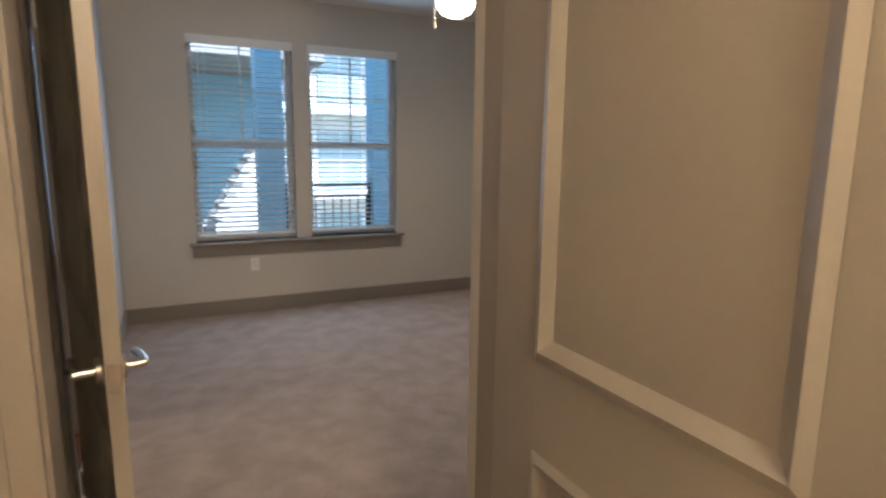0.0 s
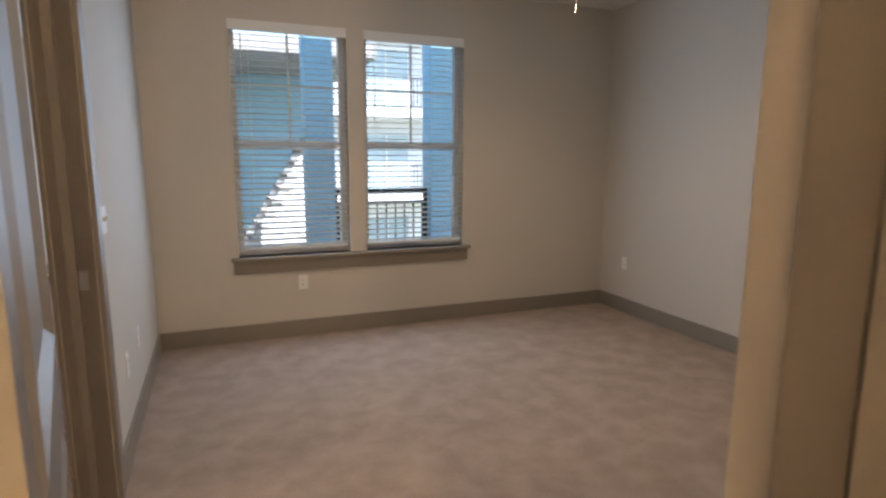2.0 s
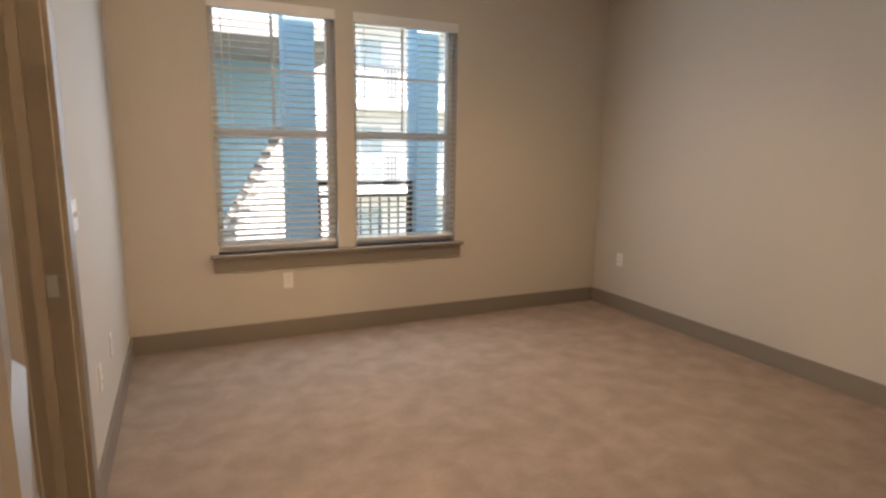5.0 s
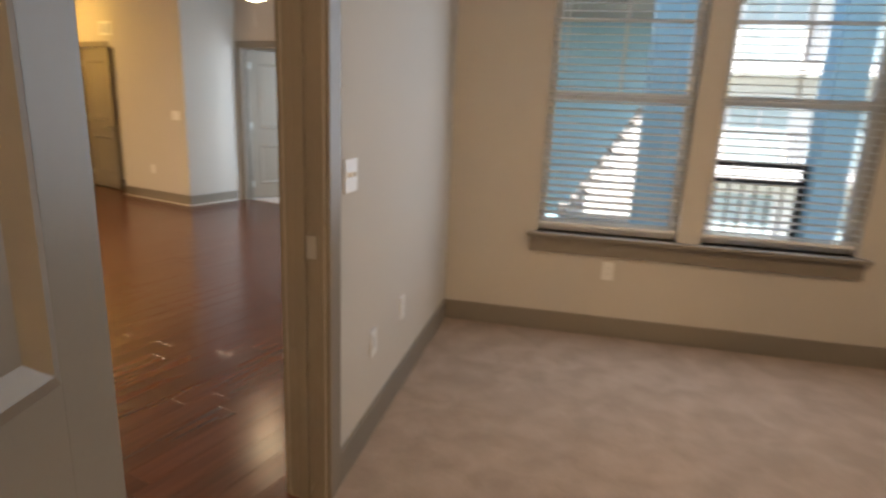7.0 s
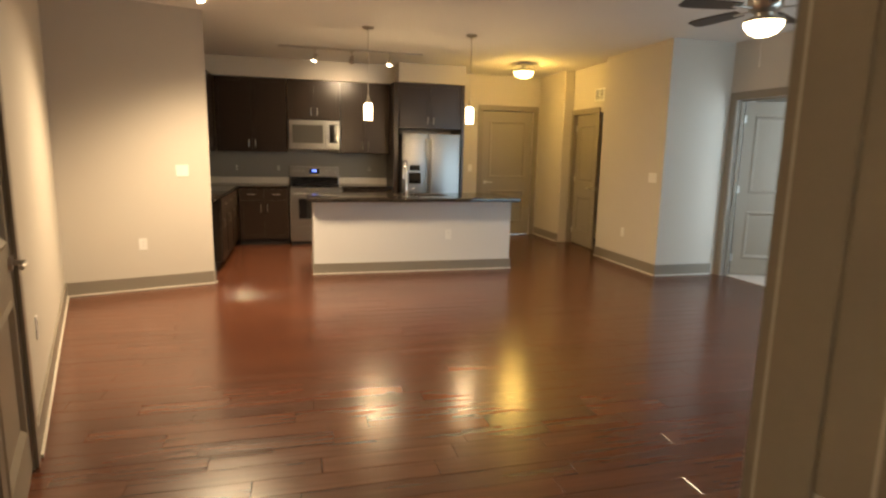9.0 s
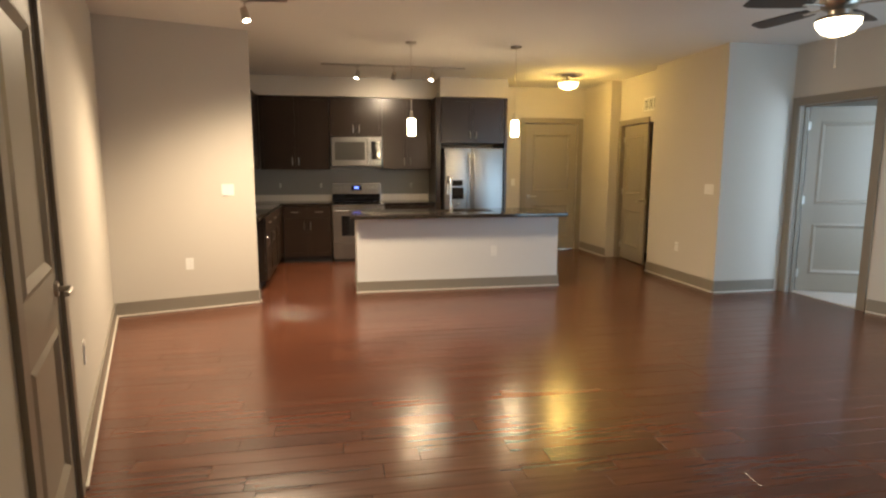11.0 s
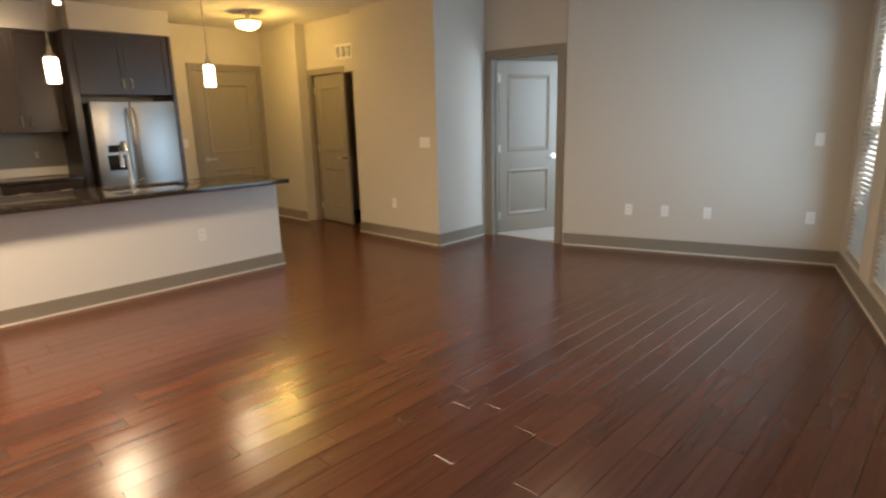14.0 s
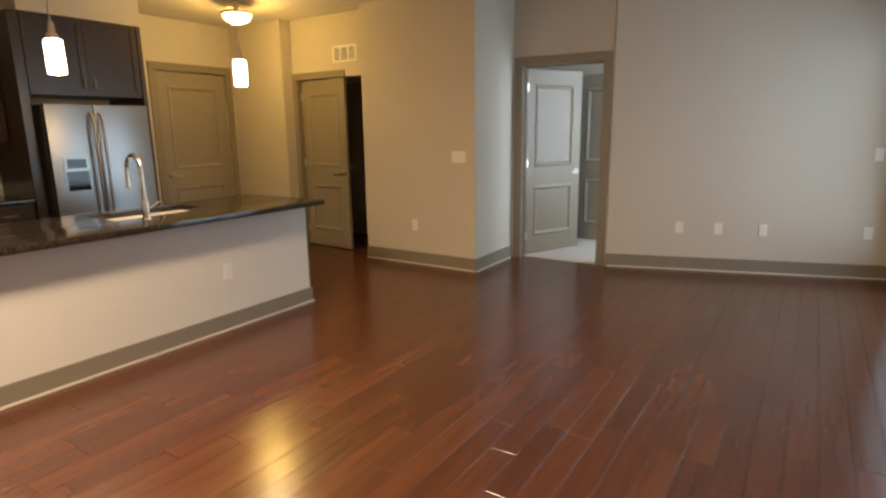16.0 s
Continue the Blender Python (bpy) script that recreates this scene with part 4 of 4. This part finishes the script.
box(bm, 0, 0.577, 1.44, 0.028, W - 0.002, 1.858, 0.006)
cp = part("control_panel", bm, M_STEEL, t)
bm = bmesh.new()
box(bm, 0.0275, 0.60, 1.53, 0.0305, W - 0.03, 1.80, 0.001)
part("key_pad", bm, M_BLACK, cp)
bm = bmesh.new()
box(bm, -0.01, 0.01, 1.426, 0.02, W - 0.01, 1.438)
part("vent_strip", bm, M_STEEL, t)

# refrigerator
t = thing("refrigerator", "stainless side-by-side refrigerator with ice dispenser", "refrigerator", K(8.95, 3.845))
W = 0.91
bm = bmesh.new()
box(bm, -0.74, 0.0, 0.02, -0.07, W, 1.69, 0.006)
part("body", bm, M_DARKPL, t)
for name, y0, y1 in (("freezer_door", 0.002, 0.402), ("fridge_door", 0.408, W - 0.002)):
    bm = bmesh.new()
    box(bm, -0.066, y0, 0.09, 0, y1, 1.70, 0.012)
    d = part(name, bm, M_STEEL, t, "", True)
    hy = y1 - 0.035 if y0 < 0.1 else y0 + 0.035
    bm = bmesh.new()
    bent_tube(bm, [(0, hy, 0.62), (0.045, hy, 0.66), (0.058, hy, 0.80), (0.060, hy, 1.15), (0.058, hy, 1.45), (0.045, hy, 1.58), (0, hy, 1.62)], 0.012, 12)
    part("handle", bm, M_STEEL, d, "long bowed steel handle", True)
    if y0 < 0.1:
        bm = bmesh.new()
        box(bm, -0.001, 0.09, 0.92, 0.004, 0.31, 1.24, 0.004)
        disp = part("dispenser", bm, M_STEEL, d)
        bm = bmesh.new()
        box(bm, 0.0035, 0.105, 0.94, 0.0055, 0.295, 1.11, 0.002)
        box(bm, 0.0035, 0.12, 1.14, 0.0055, 0.28, 1.22, 0.002)
        part("dispenser_recess", bm, M_BLACK, d, "dark dispenser recess")
bm = bmesh.new()
box(bm, -0.70, 0.03, 0.0, -0.03, W - 0.03, 0.085)
part("kick_grille", bm, M_DARKPL, t)

# island
t = thing("kitchen_island", "white-painted kitchen island with taupe baseboard", "kitchen island", KITCHEN)
bm = bmesh.new()
box(bm, -7.62, 2.465, 0.0, -6.935, 4.845, 0.846)
part("body", bm, M_ISLAND, t, "pale painted half wall")
for x0, y0, x1, y1 in ((-6.935, 2.449, -6.919, 4.861), (-7.62, 2.449, -6.9355, 2.465), (-7.62, 4.845, -6.9355, 4.861)):
    bm = bmesh.new()
    box(bm, x0, y0, 0, x1, y1, 0.125, 0.004)
    part("baseboard", bm, M_TRIM, t, "taupe baseboard")
bm = bmesh.new()
box(bm, -6.919, 2.445, 0, -6.907, 4.865, 0.016, 0.004)
part("shoe_moulding", bm, M_SHOE, t, "thin cream shoe moulding")
bm = bmesh.new()
SX0, SX1, SY0, SY1 = -7.56, -7.16, 3.42, 4.12
box(bm, -7.72, 2.40, 0.847, SX0, 4.89, 0.885, 0.004)
box(bm, SX1, 2.40, 0.847, -6.75, 4.89, 0.885, 0.004)
box(bm, SX0, 2.40, 0.847, SX1, SY0, 0.885)
box(bm, SX0, SY1, 0.847, SX1, 4.89, 0.885)
slab("island_countertop", "polished dark granite island countertop with sink cut-out", bm)
t = thing("kitchen_sink", "stainless undermount sink in the island", "sink", KITCHEN)
bm = bmesh.new()
box(bm, SX0 - 0.01, SY0 - 0.01, 0.68, SX1 + 0.01, SY1 + 0.01, 0.69)
for x0, y0, x1, y1 in ((SX0 - 0.01, SY0 - 0.01, SX0, SY1 + 0.01), (SX1, SY0 - 0.01, SX1 + 0.01, SY1 + 0.01), (SX0, SY0 - 0.01, SX1, SY0), (SX0, SY1, SX1, SY1 + 0.01)):
    box(bm, x0, y0, 0.69, x1, y1, 0.8465)
part("basin", bm, M_STEEL, t)
t = thing("faucet", "tall chrome gooseneck faucet on the island", "faucet", K(7.02, 3.55, 0.886))
part("base", lathe(bmesh.new(), [(0.0, 0.0), (0.032, 0.0), (0.032, 0.008), (0.024, 0.02), (0.022, 0.10), (0.018, 0.13), (0.0, 0.13)]), M_CHROME, t, "", True)
bm = bmesh.new()
arc = [(-0.085 + 0.085 * math.cos(a), 0, 0.33 + 0.085 * math.sin(a)) for a in [i * math.pi / 9 for i in range(0, 10)]]
bent_tube(bm, [(0, 0, 0.12), (0, 0, 0.25)] + arc + [(-0.17, 0, 0.27)], 0.013, 14)
part("spout", bm, M_CHROME, t, "", True)
part("spray_head", tube(bmesh.new(), (-0.17, 0, 0.28), (-0.17, 0, 0.20), 0.014, 0.018, 16), M_CHROME, t, "", True)
bm = bmesh.new()
bent_tube(bm, [(0, 0.02, 0.07), (0, 0.05, 0.08), (0.01, 0.10, 0.11)], 0.007, 10)
part("lever", bm, M_CHROME, t, "", True)

# ---- outside ----
bm = bmesh.new()
box(bm, -400, -400, -3.4, 400, 400, -3.2)
structure("ground", bm, M_GROUND, "dry grass ground around the buildings", "ground")
bm = bmesh.new()
box(bm, 0.0, 5.16, -0.25, 7.0, 7.05, -0.03)
structure("balcony_floor", bm, M_CONCRETE, "grey concrete balcony slab", "balcony")
for x0, x1 in ((1.36, 1.66), (2.76, 3.02)):
    t = thing("balcony_column", "pale stucco balcony column", "column", pose((x0 + x1) / 2, 6.82, -0.03))
    w = (x1 - x0) / 2
    bm = bmesh.new()
    box(bm, -w, -0.14, 0, w, 0.14, 2.93, 0.01)
    part("shaft", bm, M_STUCCO_SHADE, t)
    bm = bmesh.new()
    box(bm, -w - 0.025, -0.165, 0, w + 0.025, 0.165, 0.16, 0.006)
    part("base", bm, M_STUCCO_SHADE, t)
t = thing("balcony_railing", "dark bronze metal balcony railing", "railing", pose(1.66, 6.82, -0.03))
for z in (0.09, 0.93, 1.07):
    bm = bmesh.new()
    box(bm, 0, -0.02, z - 0.018, 1.10, 0.02, z + 0.018, 0.003)
    part("rail", bm, M_BRONZE, t)
bm = bmesh.new()
box(bm, -0.008, -0.008, 0.10, 0.008, 0.008, 0.92)
me = mesh_of("baluster", bm, M_BRONZE)
pieces(t, "baluster", me, [pose(0.055 + 0.11 * i, 0, 0) for i in range(10)])
for x in (0.02, 1.08):
    bm = bmesh.new()
    box(bm, x - 0.02, -0.021, 0, x + 0.02, 0.021, 1.08, 0.003)
    part("post", bm, M_BRONZE, t)

# unseen block, added only to keep the sun off the balcony columns
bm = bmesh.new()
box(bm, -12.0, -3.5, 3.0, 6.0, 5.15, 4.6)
structure("storey_sun_block", bm, M_STUCCO_SHADE, "unseen block added above the rooms to shade the balcony", "building wall")

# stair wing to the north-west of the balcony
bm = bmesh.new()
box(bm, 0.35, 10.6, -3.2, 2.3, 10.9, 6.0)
structure("stair_wall", bm, M_STUCCO_SHADE, "grey stucco wall of the stair wing", "building wall")
bm = bmesh.new()
box(bm, -0.05, 8.35, 2.75, 2.6, 10.95, 2.95)
structure("walkway_roof", bm, M_CONCRETE, "pale slab over the outdoor walkway", "roof slab")
# stair-shaped wedge added to give the wall's triangle of sun a body
t = thing("sun_patch_stair", "pale stair-shaped wedge standing in for a sunlit triangle on the wall", "staircase", pose(0.78, 8.55, 0.18))
bm = bmesh.new()
v = [bm.verts.new(p) for p in ((0, 0, 0), (1.0, 0, 0), (1.0, 0, 1.62), (0, 0.9, 0), (1.0, 0.9, 0), (1.0, 0.9, 1.62))]
for f in ((0, 1, 2), (5, 4, 3), (0, 3, 4, 1), (1, 4, 5, 2), (2, 5, 3, 0)):
    bm.faces.new([v[i] for i in f])
part("stringer", bm, M_STUCCO, t)
for i in range(9):
    bm = bmesh.new()
    box(bm, 0.06 + 0.105 * i, -0.02, 0.17 * i + 0.10, 0.20 + 0.105 * i, 0.92, 0.17 * i + 0.15, 0.005)
    part("tread", bm, M_CONCRETE, t)
bm = bmesh.new()
box(bm, -0.1, -0.05, -0.2, 1.1, 1.0, -0.001)
box(bm, 0.3, 0.3, -3.38, 0.7, 0.7, -0.2)
part("landing", bm, M_CONCRETE, t)


def building(name, label, x0, x1, y, storeys, m_wall, bays):
    t = thing(name, label, "building", pose(x0, y, -3.2))
    L = x1 - x0
    bm = bmesh.new()
    box(bm, 0, 0.6, 0, L, 8, storeys * 3.1)
    part("wall", bm, m_wall, t)
    bm = bmesh.new()
    box(bm, -0.3, -0.2, storeys * 3.1, L + 0.3, 8.3, storeys * 3.1 + 0.35)
    part("roof", bm, M_CONCRETE, t)
    step = L / bays
    for s in range(storeys):
        bm = bmesh.new()
        box(bm, 0, -0.7, s * 3.1 - 0.15, L, 0.6, s * 3.1 + 0.15)
        part("balcony_slab", bm, M_STUCCO, t)
        for b in range(bays):
            x = b * step
            if s == 0:
                bm = bmesh.new()
                box(bm, x - 0.2, -0.68, 0, x + 0.2, -0.3, storeys * 3.1)
                part("column", bm, M_STUCCO, t)
            bm = bmesh.new()
            box(bm, x + 0.9, 0.54, s * 3.1 + 0.25, x + 2.6, 0.605, s * 3.1 + 2.35)
            w = part("window", bm, M_DARKGLASS, t)
            bm = bmesh.new()
            box(bm, x + 1.72, 0.52, s * 3.1 + 0.25, x + 1.78, 0.54, s * 3.1 + 2.35)
            box(bm, x + 0.84, 0.52, s * 3.1 + 2.35, x + 2.66, 0.6, s * 3.1 + 2.42)
            part("frame", bm, M_VINYL, w)
            bm = bmesh.new()
            for z in (0.2, 1.2):
                box(bm, x + 0.2, -0.62, s * 3.1 + z, x + step - 0.2, -0.58, s * 3.1 + z + 0.04)
            for k in range(int((step - 0.4) / 0.14)):
                box(bm, x + 0.2 + 0.14 * k, -0.61, s * 3.1 + 0.24, x + 0.22 + 0.14 * k, -0.59, s * 3.1 + 1.2)
            part("railing", bm, M_BRONZE, t)
    return t


building("apartment_building", "sunlit pale apartment block with railed balconies", 1.4, 22.0, 21.0, 4, M_STUCCO, 6)
building("apartment_building", "sunlit pale apartment block beyond the stair", -24.0, -2.0, 23.0, 4, M_STUCCO, 6)

# ---- floor boards, last ----
floor_ob = thing("floor_living", "glossy red-brown hand-scraped wooden plank floor", "wooden floor", KITCHEN, kind="structure")
PW = 0.127


def board_mesh(length):
    bm = bmesh.new()
    c, x, y = 0.0016, PW / 2 - 0.0003, length - 0.0006
    top = [bm.verts.new(p) for p in ((-x + c, c, 0), (x - c, c, 0), (x - c, y - c, 0), (-x + c, y - c, 0))]
    rim = [bm.verts.new(p) for p in ((-x, 0, -c), (x, 0, -c), (x, y, -c), (-x, y, -c))]
    foot = [bm.verts.new((p.co.x, p.co.y, -0.013)) for p in rim]
    bm.faces.new(top)
    for a, b in ((top, rim), (rim, foot)):
        for i in range(4):
            j = (i + 1) % 4
            bm.faces.new((a[i], b[i], b[j], a[j]))
    return bm


LENGTHS = (0.45, 0.62, 0.80, 0.98, 1.20)
SHARED = [mesh_of("board", board_mesh(q), M_PLANK) for q in LENGTHS]
rest, count, rows_done = bmesh.new(), 0, 0
s17, c17 = math.sin(radians(17)), math.cos(radians(17))
boards = []
rng = random.Random(7)
X = -9.8
while X < 1.6:
    hi = min((-0.03 - c17 * X) / s17, (8.56 + s17 * X) / c17) if X > -5.15 else 7.40 if X > -6.3 else 6.70 if X > -7.6 else 6.76
    lo = (1.9 + s17 * X) / c17 if X > -6.75 else 0.85
    y = lo - rng.uniform(0.0, 0.9)
    while y < hi:
        k = rng.randrange(5)
        a, b = max(y, lo), min(y + LENGTHS[k], hi)
        if b - a > 0.03:
            boards.append((X, a, b - a, k, b - a > LENGTHS[k] - 1e-6))
        y += LENGTHS[k]
    X += PW
near = sorted((q for q in boards if q[4]), key=lambda q: (q[0] + 3.2) ** 2 + (q[1] - 3.6) ** 2)[:300]
chosen = set(near)
tilt = lambda: (rng.uniform(-0.22, 0.22), rng.uniform(-0.35, 0.35))
for q in boards:
    rx, ry = tilt()
    m = pose(q[0], q[1], -0.0012, rx * 0.2, ry * 0.8)
    if q in chosen:
        o = new("board", SHARED[q[3]])
        o.parent, o.matrix_basis = floor_ob, m
    else:
        piece = board_mesh(q[2])
        piece.transform(m)
        tmp = bpy.data.meshes.new("tmp")
        piece.to_mesh(tmp)
        piece.free()
        rest.from_mesh(tmp)
        bpy.data.meshes.remove(tmp)
tagged(part("boards", rest, M_PLANKS, floor_ob), kind="stuff")
